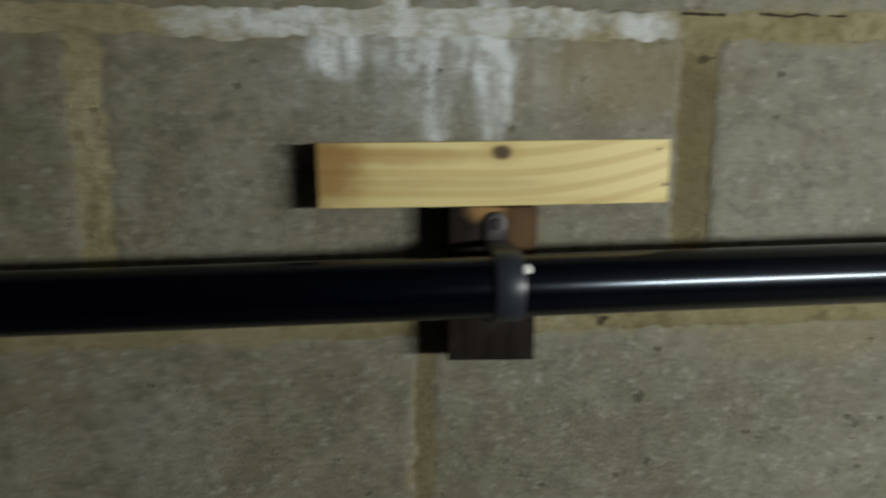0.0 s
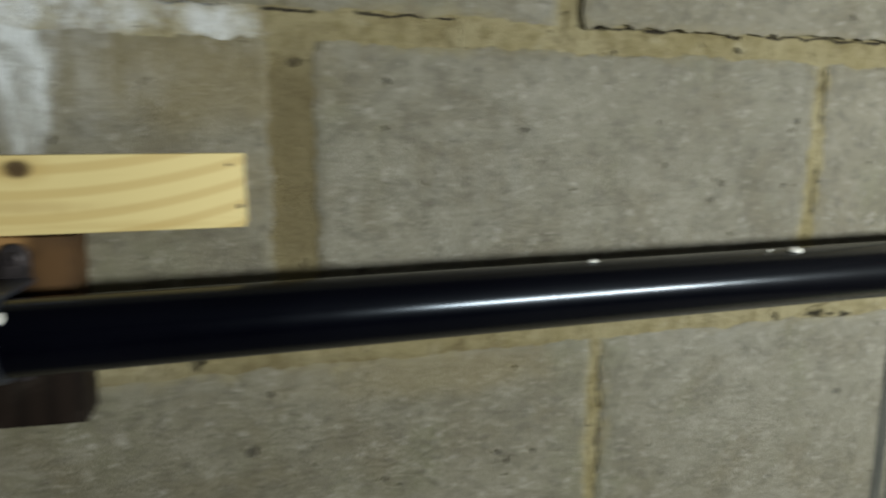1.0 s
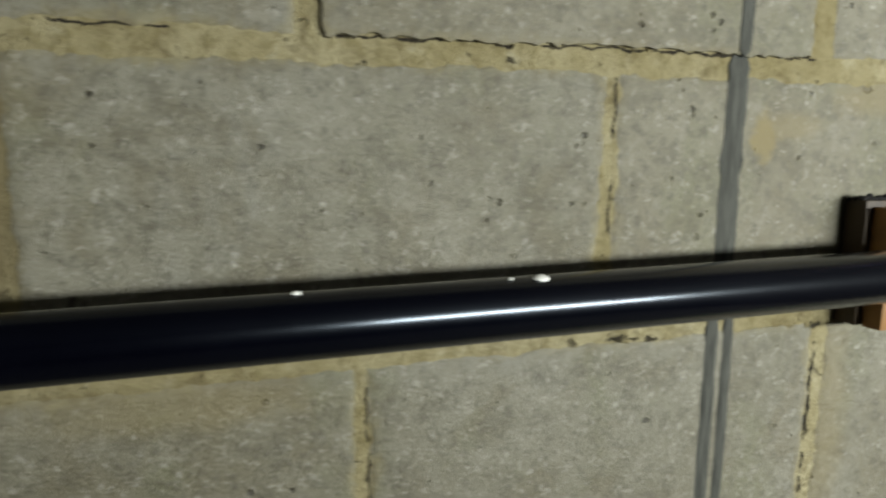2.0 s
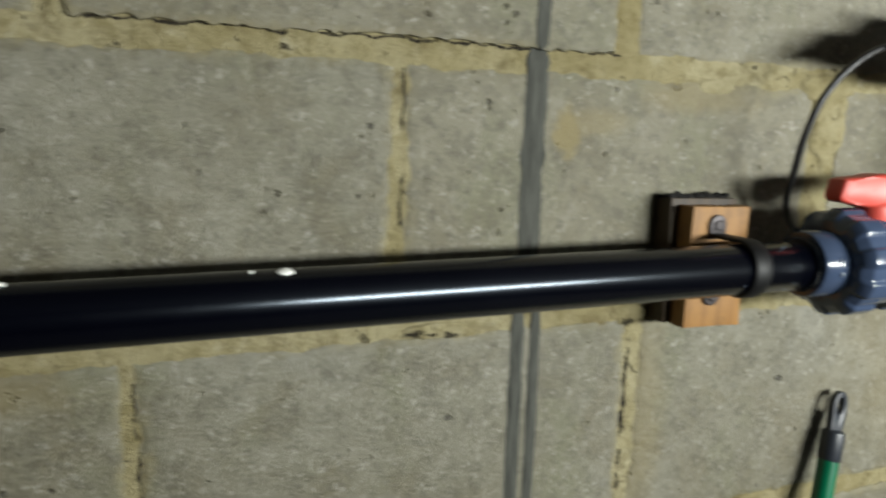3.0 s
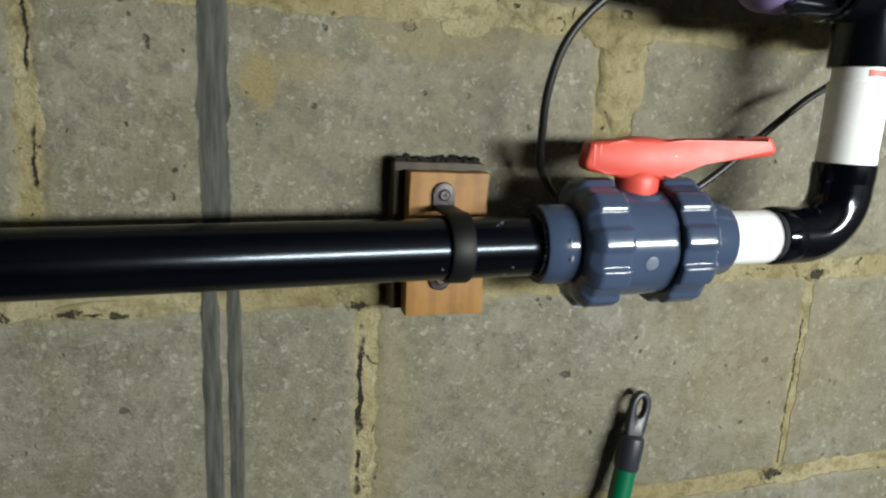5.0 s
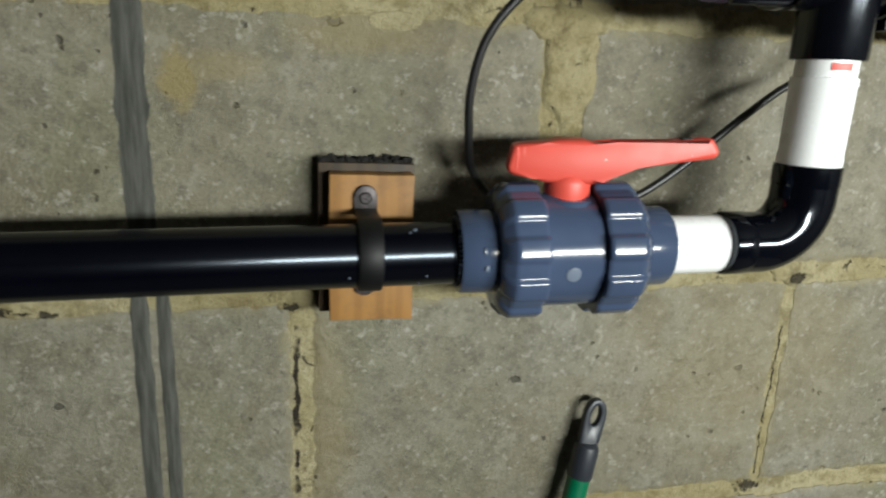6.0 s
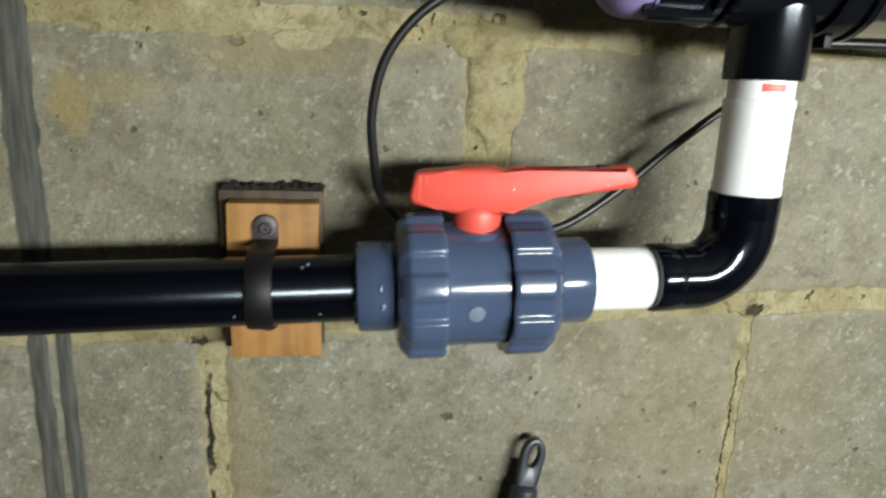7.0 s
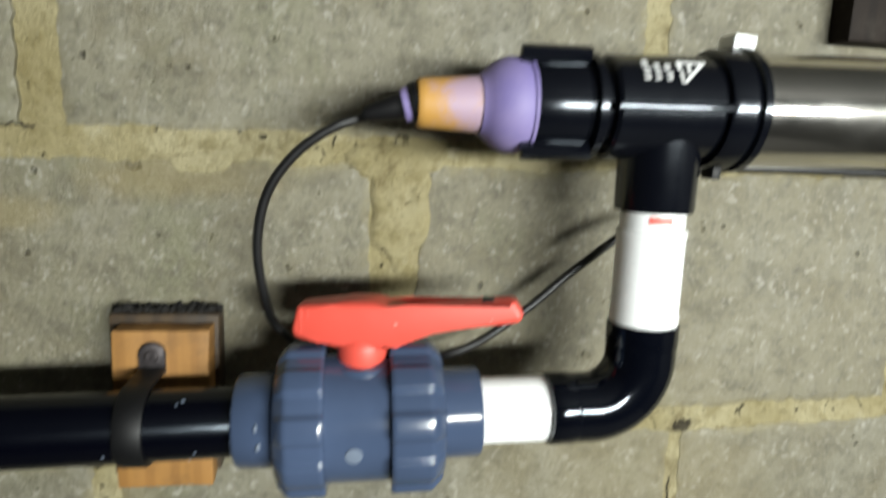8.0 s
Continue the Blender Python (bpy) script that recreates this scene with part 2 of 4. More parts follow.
def wood(name, light, dark, axis, ring=55.0, knot=None, dirt=0.0, stain=(), gloss=0.35, rise=None, weave=9.0):
    n = Nodes(name)
    stretch = [70.0, 70.0, 70.0]
    stretch[axis] = 4.0
    grain = n.noise(1.0, 6, 0.65, n.mapped(tuple(stretch)))
    wide = [ring, ring, ring]
    wide[axis] = ring * 0.10
    vec = n.mapped(tuple(wide))
    if rise:
        # rings that curve upward past the knot
        sep = n.t.nodes.new("ShaderNodeSeparateXYZ")
        n.link(n.co, sep.inputs[0])
        past = n.math("MAXIMUM", n.math("SUBTRACT", sep.outputs[0], rise[0]), 0.0)
        lift = n.math("MULTIPLY", n.math("MULTIPLY", past, past), rise[1] * ring)
        shift = n.t.nodes.new("ShaderNodeCombineXYZ")
        n.link(lift, shift.inputs[2])
        take = n.t.nodes.new("ShaderNodeVectorMath")
        take.operation = "SUBTRACT"
        n.link(vec, take.inputs[0])
        n.link(shift.outputs[0], take.inputs[1])
        vec = take.outputs[0]
    w = n.t.nodes.new("ShaderNodeTexWave")
    w.wave_type, w.bands_direction = "BANDS", "Z" if axis == 0 else "X"
    w.inputs["Scale"].default_value, w.inputs["Distortion"].default_value = 0.38, weave
    w.inputs["Detail"].default_value, w.inputs["Detail Scale"].default_value = 3.0, 0.35
    n.link(vec, w.inputs["Vector"])
    col = n.mix(n.math("MULTIPLY", n.ramp(w.outputs["Fac"], 0.40, 0.95), 0.5), light, dark)
    col = n.mix(n.math("MULTIPLY", n.ramp(grain, 0.5, 0.8), 0.45), col, dark)
    if knot:
        k = n.patch(knot[0], knot[1], 0.0075, 0.0055, 0.7, 0.5, 120)
        halo = n.patch(knot[0], knot[1], 0.016, 0.009, 1.2, 0.6, 80)
        col = n.mix(n.math("MULTIPLY", halo, 0.5), col, dark)
        col = n.mix(n.math("MULTIPLY", k, 0.92), col, (0.035, 0.018, 0.008))
    if dirt:
        d = n.ramp(n.noise(28.0, 5, 0.7), 0.45, 0.7)
        col = n.mix(n.math("MULTIPLY", d, dirt), col, (0.025, 0.02, 0.016))
    for x, z, rx, rz, much, tint in stain:
        col = n.mix(n.math("MULTIPLY", n.patch(x, z, rx, rz, 1.3, 1.2, 60), much), col, tint)
    return n.done(col, 0.6, n.bump(grain, 0.25, 0.001), Specular_IOR_Level=gloss)


def steel():
    n = Nodes("polished_stainless_steel")
    streak = n.noise(1.0, 5, 0.7, n.mapped((22.0, 60.0, 60.0)))
    smear = n.noise(30.0, 4, 0.6)
    r = n.math("ADD", 0.07, n.math("MULTIPLY", n.math("MULTIPLY", smear, streak), 0.34))
    col = n.mix(n.math("MULTIPLY", streak, 0.4), (0.62, 0.60, 0.57), (0.42, 0.41, 0.40))
    return n.done(col, r, n.bump(smear, 0.12, 0.0008), 1.0)


def scaled_metal():
    n = Nodes("tarnished_grey_metal")
    a = n.noise(140.0, 5, 0.7)
    col = n.mix(n.ramp(a, 0.35, 0.7), (0.022, 0.019, 0.020), (0.075, 0.064, 0.066))
    return n.done(col, 0.48, n.bump(a, 0.3, 0.001), 0.55)


def faded_purple():
    n = Nodes("faded_purple_rubber")
    a = n.noise(22.0, 4, 0.6)
    col = n.mix(n.ramp(a, 0.3, 0.7), (0.150, 0.122, 0.295), (0.205, 0.165, 0.330))
    return n.done(col, 0.62, n.bump(n.noise(140.0, 3, 0.6), 0.15, 0.0006), Subsurface_Weight=0.0)


def bleached_cap():
    n = Nodes("bleached_orange_plastic")
    a = n.noise(34.0, 5, 0.7)
    ax = n.axes()
    rim = n.math("ADD", a, n.math("MULTIPLY", n.math("SUBTRACT", ax[0], 1.224), 7.0))
    col = n.mix(n.ramp(rim, 0.34, 0.64), (0.40, 0.21, 0.045), (0.32, 0.225, 0.29))
    return n.done(col, 0.6, n.bump(n.noise(140.0, 3, 0.6), 0.15, 0.0006))


def sealant():
    n = Nodes("grey_sealant")
    a = n.noise(1.0, 5, 0.7, n.mapped((300.0, 60.0, 22.0)))
    col = n.mix(n.ramp(a, 0.3, 0.7), (0.032, 0.033, 0.028), (0.082, 0.083, 0.072))
    return n.done(col, 0.8, n.bump(a, 0.25, 0.0010), Specular_IOR_Level=0.2)


def room_paint(name, colour):
    n = Nodes(name)
    a = n.noise(2.0, 5, 0.6)
    col = n.mix(n.ramp(a, 0.3, 0.7), colour, tuple(c * 0.8 for c in colour))
    return n.done(col, 0.9, n.bump(n.noise(80.0, 4, 0.6), 0.3, 0.004))


PITS = [(0.280, 1.530, 0.0065), (1.007, 1.544, 0.0055), (0.244, 1.2415, 0.0055), (-0.212, 1.537, 0.007), (-0.108, 1.545, 0.006), (1.170, 1.243, 0.0045), (1.400, 1.243, 0.004), (0.79, 1.24, 0.004)]
CRACKS = [(0.974, 1.12, 0.976, 1.305, 0.0026), (0.7435, 1.40, 0.7440, 1.545, 0.0013), (1.4385, 1.12, 1.4405, 1.30, 0.0011), (0.50, 1.5660, 0.945, 1.5680, 0.0012),
          (0.5345, 1.12, 0.5335, 1.295, 0.0014), (0.745, 1.3185, 0.79, 1.3190, 0.0010), (0.15, 1.5645, 0.40, 1.5655, 0.0012)]
DIRT = [(1.447, 1.334, 0.008), (1.456, 1.322, 0.006), (1.436, 1.108, 0.010), (0.972, 1.318, 0.006), (0.757, 1.320, 0.006), (0.79, 1.317, 0.005), (0.283, 1.530, 0.0055)]
M_BLOCK, M_MORTAR = concrete(), mortar()
M_PIPE = plastic("black_gloss_pipe", (0.0005, 0.0006, 0.0020), 0.20, None, 0.05, 0.03, (0.74, 0.86, 1.0), 0.34)
M_FIT = plastic("black_fitting_plastic", (0.0013, 0.0017, 0.0034), 0.11, None, 0.06, 0.03, (0.82, 0.90, 1.0))
M_HOUSING = plastic("black_housing_plastic", (0.0022, 0.0026, 0.0044), 0.18, None, 0.10, 0.05, (0.82, 0.90, 1.0))
M_MATT = plastic("black_matt_plastic", (0.0022, 0.0022, 0.0027), 0.55, None, 0.2, 0.1, (1, 1, 1), 0.3)
M_CABLE = plastic("black_cable_sheath", (0.005,0.005,0.0055), 0.42, None, 0.15, 0.05)
M_VALVE = plastic("blue_grey_upvc", (0.040, 0.058, 0.104), 0.16, None, 0.12, 0.04)
M_RED = plastic("faded_red_plastic", (0.60, 0.070, 0.048), 0.46, (0.85, 0.55, 0.5), 0.2, 0.08)
M_WHITE = plastic("white_upvc", (0.84, 0.85, 0.85), 0.28, None, 0.1, 0.04)
M_GREEN = plastic("green_enamel", (0.0, 0.10, 0.045), 0.3, None, 0.1, 0.05)
M_DARKGREY = plastic("dark_grey_plastic", (0.018, 0.021, 0.028), 0.4, None, 0.15, 0.08)
M_PRINT = plastic("white_print", (0.62, 0.62, 0.62), 0.5)
M_REDPRINT = plastic("red_print", (0.65, 0.10, 0.08), 0.5)
M_SPLASH = plastic("dried_white_splash", (0.72, 0.72, 0.68), 0.7)
M_GLUE = plastic("smeared_solvent_glue", (0.115, 0.14, 0.185), 0.3)
M_PINE = wood("fresh_sawn_pine", (0.62, 0.51, 0.235), (0.44, 0.305, 0.105), 0, 60.0, (0.114, 1.4555), 0.0,
              ((-0.022, 1.445, 0.030, 0.030, 0.75, (0.22, 0.105, 0.025)), (0.03, 1.452, 0.06, 0.006, 0.5, (0.30, 0.16, 0.045)), (0.06, 1.432, 0.09, 0.004, 0.35, (0.30, 0.17, 0.05))), rise=(0.10, 1.1), weave=5.0)
M_STAINED = wood("orange_stained_softwood", (0.27, 0.135, 0.038), (0.19, 0.088, 0.024), 2, 45.0, None, 0.32)
M_BACKING = wood("dull_dark_softwood", (0.050, 0.031, 0.015), (0.018, 0.011, 0.007), 2, 45.0, None, 0.75)
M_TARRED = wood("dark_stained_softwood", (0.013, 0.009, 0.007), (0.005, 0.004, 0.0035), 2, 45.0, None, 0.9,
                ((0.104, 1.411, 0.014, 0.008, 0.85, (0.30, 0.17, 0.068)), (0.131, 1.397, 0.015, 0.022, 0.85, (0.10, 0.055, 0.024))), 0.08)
M_FRINGE = plastic("matt_black_fringe", (0.004, 0.0032, 0.0026), 0.95)
M_STEEL, M_METAL = steel(), scaled_metal()
M_PURPLE, M_CAP, M_SEAL = faded_purple(), bleached_cap(), sealant()
M_ROOM = room_paint("unseen_room_paint", (0.045, 0.044, 0.040))
M_FLOOR = room_paint("unseen_floor_grey", (0.07, 0.067, 0.061))


# ---- mesh helpers ----
def thing(name, loc, label="", category="", group="", kind=""):
    ob = new(name)
    ob.location = loc
    ob.empty_display_size = 0.02
    return tagged(ob, label, category, group, kind)


# set while building the valve onwards: fits the run to the camera's view
PLACE = Matrix()


def part(name, bm, material, parent=None, label="", smooth=True, sharp=35.0):
    """Links a bmesh in world coordinates as one mesh object under a thing or a part."""
    if PLACE != Matrix():
        bmesh.ops.transform(bm, matrix=PLACE, verts=bm.verts[:])
    bmesh.ops.recalc_face_normals(bm, faces=bm.faces[:])
    if smooth:
        limit = radians(sharp)
        for f in bm.faces:
            f.smooth = True
        for e in bm.edges:
            if len(e.link_faces) == 2 and e.calc_face_angle(0.0) > limit:
                e.smooth = False
    me = bpy.data.meshes.new(name)
    bm.to_mesh(me)
    bm.free()
    me.materials.append(material)
    ob = new(name, me)
    if parent:
        ob.parent = parent
        if parent.type == "EMPTY":
            ob.matrix_parent_inverse = Matrix.Translation(parent.location).inverted()
    if label:
        ob["label"] = label
    return ob


def frame_of(axis):
    a = Vector(axis).normalized()
    u = a.orthogonal().normalized() if abs(a.z) > 0.9 else Vector((0, 0, 1)).cross(a).normalized()
    return a, u, a.cross(u)


def lathe(profile, base, axis, segs=40, lobes=0, lobe=0.0, bm=None):
    """Turns (along, radius) round an axis; lobes adds ribs of that depth where the third value is 1."""
    bm = bm or bmesh.new()
    a, u, v = frame_of(axis)
    base = Vector(base)
    rings = []
    for row in profile:
        s, r = row[0], row[1]
        ribbed = row[2] if len(row) > 2 else 0
        ring = []
        for i in range(segs):
            ang = 2 * math.pi * i / segs
            rr = r
            if lobes and ribbed:
                # raised lands with rounded shoulders
                c = (ang * lobes / (2 * math.pi) + 0.639) % 1.0
                f = min(1.0, max(0.0, 0.5 + (0.27 - abs(c - 0.25 - (1.0 if c > 0.75 else 0.0))) / 0.11))
                rr = r + lobe * f * f * (3 - 2 * f)
            ring.append(bm.verts.new(base + a * s + (u * math.cos(ang) + v * math.sin(ang)) * rr))
        rings.append(ring)
    for p, q in zip(rings, rings[1:]):
        for i in range(segs):
            j = (i + 1) % segs
            bm.faces.new((p[i], p[j], q[j], q[i]))
    bm.faces.new(rings[0])
    bm.faces.new(rings[-1])
    return bm


def smooth_path(points, steps=10):
    pts = [Vector(p) for p in points]
    pts = [2 * pts[0] - pts[1]] + pts + [2 * pts[-1] - pts[-2]]
    out = []
    for i in range(1, len(pts) - 2):
        p0, p1, p2, p3 = pts[i - 1:i + 3]
        for k in range(steps):
            t = k / steps
            out.append(0.5 * (2 * p1 + (p2 - p0) * t + (2 * p0 - 5 * p1 + 4 * p2 - p3) * t * t + (3 * p1 - p0 - 3 * p2 + p3) * t ** 3))
    out.append(pts[-2])
    return out


def sweep(path, radius, segs=14, bm=None, flat=1.0):
    """A tube along a path; flat squeezes it across."""
    bm = bm or bmesh.new()
    path = [Vector(p) for p in path]
    tang = (path[1] - path[0]).normalized()
    u = tang.orthogonal().normalized()
    rings = []
    for i, p in enumerate(path):
        d = (path[min(i + 1, len(path) - 1)] - path[max(i - 1, 0)]).normalized()
        u = (u - d * u.dot(d)).normalized()
        v = d.cross(u)
        r = radius[i] if isinstance(radius, (list, tuple)) else radius
        rings.append([bm.verts.new(p + u * math.cos(2 * math.pi * k / segs) * r + v * math.sin(2 * math.pi * k / segs) * r * flat) for k in range(segs)])
    for p, q in zip(rings, rings[1:]):
        for k in range(segs):
            j = (k + 1) % segs
            bm.faces.new((p[k], p[j], q[j], q[k]))
    bm.faces.new(rings[0])
    bm.faces.new(rings[-1])
    return bm


def box(lo, hi, bevel=0.0, cuts=0, rough=0.0, seed=0.0, turn=None, bm=None):
    """A box from corner to corner, with bevelled and, where asked, uneven edges. turn: degrees about y through its middle."""
    bm = bm or bmesh.new()
    mid = [(a + b) / 2 for a, b in zip(lo, hi)]
    made = bmesh.ops.create_cube(bm, size=1.0)
    vs = made["verts"]
    for v in vs:
        v.co = Vector([m + c * (b - a) for m, c, a, b in zip(mid, v.co, lo, hi)])
    es = list({e for v in vs for e in v.link_edges})
    if bevel:
        bmesh.ops.bevel(bm, geom=es, offset=bevel, segments=2, affect="EDGES", profile=0.6)
    if cuts:
        bmesh.ops.subdivide_edges(bm, edges=[e for e in bm.edges if e.calc_length() > 0.012], cuts=cuts, use_grid_fill=True)
    if rough:
        for v in bm.verts:
            v.co += noise.noise_vector(v.co * 55 + Vector((seed, 0, 0))) * rough
    if turn:
        m = Matrix.Translation(mid) @ Matrix.Rotation(radians(turn), 4, "Y") @ Matrix.Translation([-c for c in mid])
        bmesh.ops.transform(bm, matrix=m, verts=bm.verts[:])
    return bm


def prism(outline, y0, y1, bevel=0.0, bm=None):
    """An (x, z) outline drawn out from y0 to y1, with rounded rims."""
    bm = bm or bmesh.new()
    a = [bm.verts.new((x, y0, z)) for x, z in outline]
    b = [bm.verts.new((x, y1, z)) for x, z in outline]
    n = len(outline)
    front, back = bm.faces.new(a), bm.faces.new(b[::-1])
    for i in range(n):
        j = (i + 1) % n
        bm.faces.new((a[j], a[i], b[i], b[j]))
    if bevel:
        rim = list(front.edges) + list(back.edges)
        bmesh.ops.bevel(bm, geom=rim, offset=bevel, segments=3, affect="EDGES", profile=0.5)
    return bm


# ---- the room: unseen plain shell, toned dark to limit bounced light ----
WALL = 0.47
X0, X1, TOP, BACK = -1.3, 2.9, 2.3, -2.4
tagged(part("floor", box((X0, BACK, -0.1), (X1, WALL + 0.1, 0.0)), M_FLOOR, smooth=False), "plain grey floor, unseen, closing the room", "floor", kind="structure")
tagged(part("ceiling", box((X0, BACK, TOP), (X1, WALL + 0.1, TOP + 0.1)), M_ROOM, smooth=False), "plain dull ceiling, unseen, closing the room", "ceiling", kind="structure")
tagged(part("wall_south", box((X0, BACK - 0.1, 0), (X1, BACK, TOP)), M_ROOM, smooth=False), "plain dull back wall, unseen, closing the room", "wall", kind="structure")
tagged(part("wall_west", box((X0 - 0.1, BACK - 0.1, 0), (X0, WALL + 0.1, TOP)), M_ROOM, smooth=False), "plain dull end wall, unseen, closing the room", "wall", kind="structure")
tagged(part("wall_east", box((X1, BACK - 0.1, 0), (X1 + 0.1, WALL + 0.1, TOP)), M_ROOM, smooth=False), "plain dull end wall, unseen, closing the room", "wall", kind="structure")


# ---- the block wall ----
def bed(k, x):
    """Height of the middle of bed joint k; 0 is the one above the pipe, counted downwards."""
    if k == 0:
        return 1.554 + 0.005 * x
    if k == 1:
        return 1.310 + 0.0215 * x
    if k == 2:
        return 1.076 + 0.020 * x
    return (1.554 + 0.005 * x) - 0.232 * k if k < 0 else 1.076 + 0.018 * x - 0.232 * (k - 2)


def sheet(nx, nz, fx, fz, y):
    """A mortar face over a grid, gently uneven."""
    bm = bmesh.new()
    grid = [[bm.verts.new((fx(i), y + 0.0005 * noise.noise(Vector((fx(i) * 22, 0, fz(j) * 22))), fz(j))) for j in range(nz + 1)] for i in range(nx + 1)]
    for i in range(nx):
        for j in range(nz):
            bm.faces.new((grid[i][j], grid[i + 1][j], grid[i + 1][j + 1], grid[i][j + 1]))
    rim = [e for e in bm.edges if len(e.link_faces) == 1]
    out = bmesh.ops.extrude_edge_only(bm, edges=rim)
    new_verts = [g for g in out["geom"] if isinstance(g, bmesh.types.BMVert)]
    for v in new_verts:
        v.co.y = WALL + 0.1
    back = [e for e in bm.edges if len(e.link_faces) == 1]
    bmesh.ops.contextual_create(bm, geom=back)
    return bm


wall = part("wall_north", sheet(340, 190, lambda i: X0 + (X1 - X0) * i / 340, lambda j: TOP * j / 190, WALL + 0.0009), M_MORTAR)
tagged(wall, "grey concrete block wall with wide yellowish mortar joints", "wall", kind="structure")


def block(x0, x1, upper, lower, joint, proud, seed):
    """One concrete block between two bed joints, with ragged arrises and a slightly hollow face."""
    bm = bmesh.new()
    smear = bm.verts.layers.float.new("smear")
    nx, nz = 84, 44

    def spread(n):
        inner = [0.035 + 0.93 * k / (n - 5) for k in range(n - 4)]
        return [0.0, 0.008, 0.018] + inner[0:] + [0.982, 0.992, 1.0]

    us, vs = spread(nx), spread(nz)
    rows = []
    for u in us:
        col = []
        for v in vs:
            x = x0 + (x1 - x0) * u
            lo, hi = bed(lower, x) + joint / 2, bed(upper, x) - joint / 2
            z = lo + (hi - lo) * v
            rim = min(u, 1 - u) * (x1 - x0), min(v, 1 - v) * (hi - lo)
            near = min(rim)
            w = max(0.0, 1 - near / 0.03)
            p = Vector((x * 26 + seed, 3.1, z * 26))
            q = Vector((x * 90 + seed, 7.7, z * 90))
            jx = (noise.noise(p) * 0.0030 + noise.noise(q) * 0.0030 + noise.noise(q * 2.3) * 0.0022) * w
            jz = (noise.noise(p + Vector((9, 0, 0))) * 0.0030 + noise.noise(q + Vector((9, 0, 0))) * 0.0030 + noise.noise(q * 2.3 + Vector((9, 0, 0))) * 0.0022) * w
            y = WALL - proud + 0.0007 * noise.noise(Vector((x * 14 + seed, 0, z * 14)))
            y += 0.0012 * max(0.0, 1 - near / 0.007) ** 2 + 0.0008 * max(0.0, noise.noise(q)) * w
            vert = bm.verts.new((x + jx, y, z + jz))
            vert[smear] = max(0.0, 1 - near / 0.020)
            col.append(vert)
        rows.append(col)
    for i in range(len(us) - 1):
        for j in range(len(vs) - 1):
            bm.faces.new((rows[i][j], rows[i + 1][j], rows[i + 1][j + 1], rows[i][j + 1]))
    rim = [e for e in bm.edges if len(e.link_faces) == 1]
    out = bmesh.ops.extrude_edge_only(bm, edges=rim)
    for g in out["geom"]:
        if isinstance(g, bmesh.types.BMVert):
            g.co.y = WALL + 0.05
            g[smear] = 1.0
    return bm


COURSES = {
    -3: ([0.05, 0.505, 0.96, 1.41], 0.018), -2: ([0.27, 0.73, 1.18, 1.64], 0.018), -1: ([0.034, 0.494, 0.950, 1.392], 0.020),
    0: ([-0.203, 0.281, 0.740, 1.192], 0.026), 1: ([-0.41, 0.056, 0.530, 0.980, 1.442], 0.018), 2: ([-0.19, 0.27, 0.735, 1.20], 0.018),
    3: ([0.05, 0.51, 0.965, 1.43], 0.018), 4: ([-0.18, 0.28, 0.74, 1.20], 0.018), 5: ([0.05, 0.51, 0.965, 1.43], 0.018), 6: ([-0.18, 0.28, 0.74, 1.20], 0.018),
}
JOINT = {0.281: 0.030, 1.192: 0.036, -0.203: 0.024, 0.740: 0.014, 0.950: 0.028, 0.530: 0.012, 0.980: 0.018, 1.442: 0.011, 0.056: 0.014}
for k, (xs, gap) in COURSES.items():
    xs = list(xs)
    while xs[0] > X0 + 0.1:
        xs.insert(0, xs[0] - 0.46)
    while xs[-1] < X1 - 0.1:
        xs.append(xs[-1] + 0.46)
    xs[0], xs[-1] = X0 - 0.02, X1 + 0.02
    for a, b in zip(xs, xs[1:]):
        ga, gb = JOINT.get(a, gap), JOINT.get(b, gap)
        proud = 0.0045 if (k == -1 and 0.4 < a < 0.6) else 0.0006 + 0.0005 * math.sin(7 * a + 3 * k)
        part("block", block(a + ga / 2, b - gb / 2, k, k + 1, 0.021, proud, 3.7 * k + 5.1 * a), M_BLOCK, wall, sharp=50)


# ---- lumps of mortar squeezed out over the joints ----
def dab(cx, cz, rx, rz, thick, seed, n=34):
    """A ragged, lumpy pat of mortar standing a little proud of the wall."""
    bm = bmesh.new()
    rings = []
    for k in range(9):
        f = 1 - k / 9
        ring = []
        for i in range(n):
            a = 2 * math.pi * i / n
            wob = 1 + 0.30 * noise.noise(Vector((math.cos(a) * 1.6 + seed, math.sin(a) * 1.6, 0))) + 0.14 * noise.noise(Vector((math.cos(a) * 6 + seed, math.sin(a) * 6, 3)))
            x, z = cx + math.cos(a) * rx * f * wob, cz + math.sin(a) * rz * f * wob
            lump = 0.6 + 0.9 * noise.noise(Vector((x * 60, seed, z * 60))) + 0.5 * noise.noise(Vector((x * 160, seed, z * 160)))
            y = WALL + 0.002 if k == 0 else WALL - 0.0004 - thick * min(1.0, k / 2.5) * max(lump, 0.1)
            ring.append(bm.verts.new((x, y, z)))
        rings.append(ring)
    for p, q in zip(rings, rings[1:]):
        for i in range(n):
            j = (i + 1) % n
            bm.faces.new((p[i], p[j], q[j], q[i]))
    bm.faces.new(rings[-1])
    return bm


for cx, cz, rx, rz, thick, seed in ((1.196, 1.520, 0.026, 0.048, 0.0030, 1.0), (1.190, 1.553, 0.034, 0.015, 0.0036, 2.0), (1.052, 1.546, 0.026, 0.008, 0.0005, 3.0),
                                    (0.78, 1.322, 0.030, 0.009, 0.0018, 7.0), (1.44, 1.340, 0.024, 0.012, 0.0024, 8.0), (0.975, 1.326, 0.022, 0.010, 0.0020, 9.0)):
    part("mortar_lump", dab(cx, cz, rx, rz, thick, seed), M_MORTAR, wall, sharp=60)


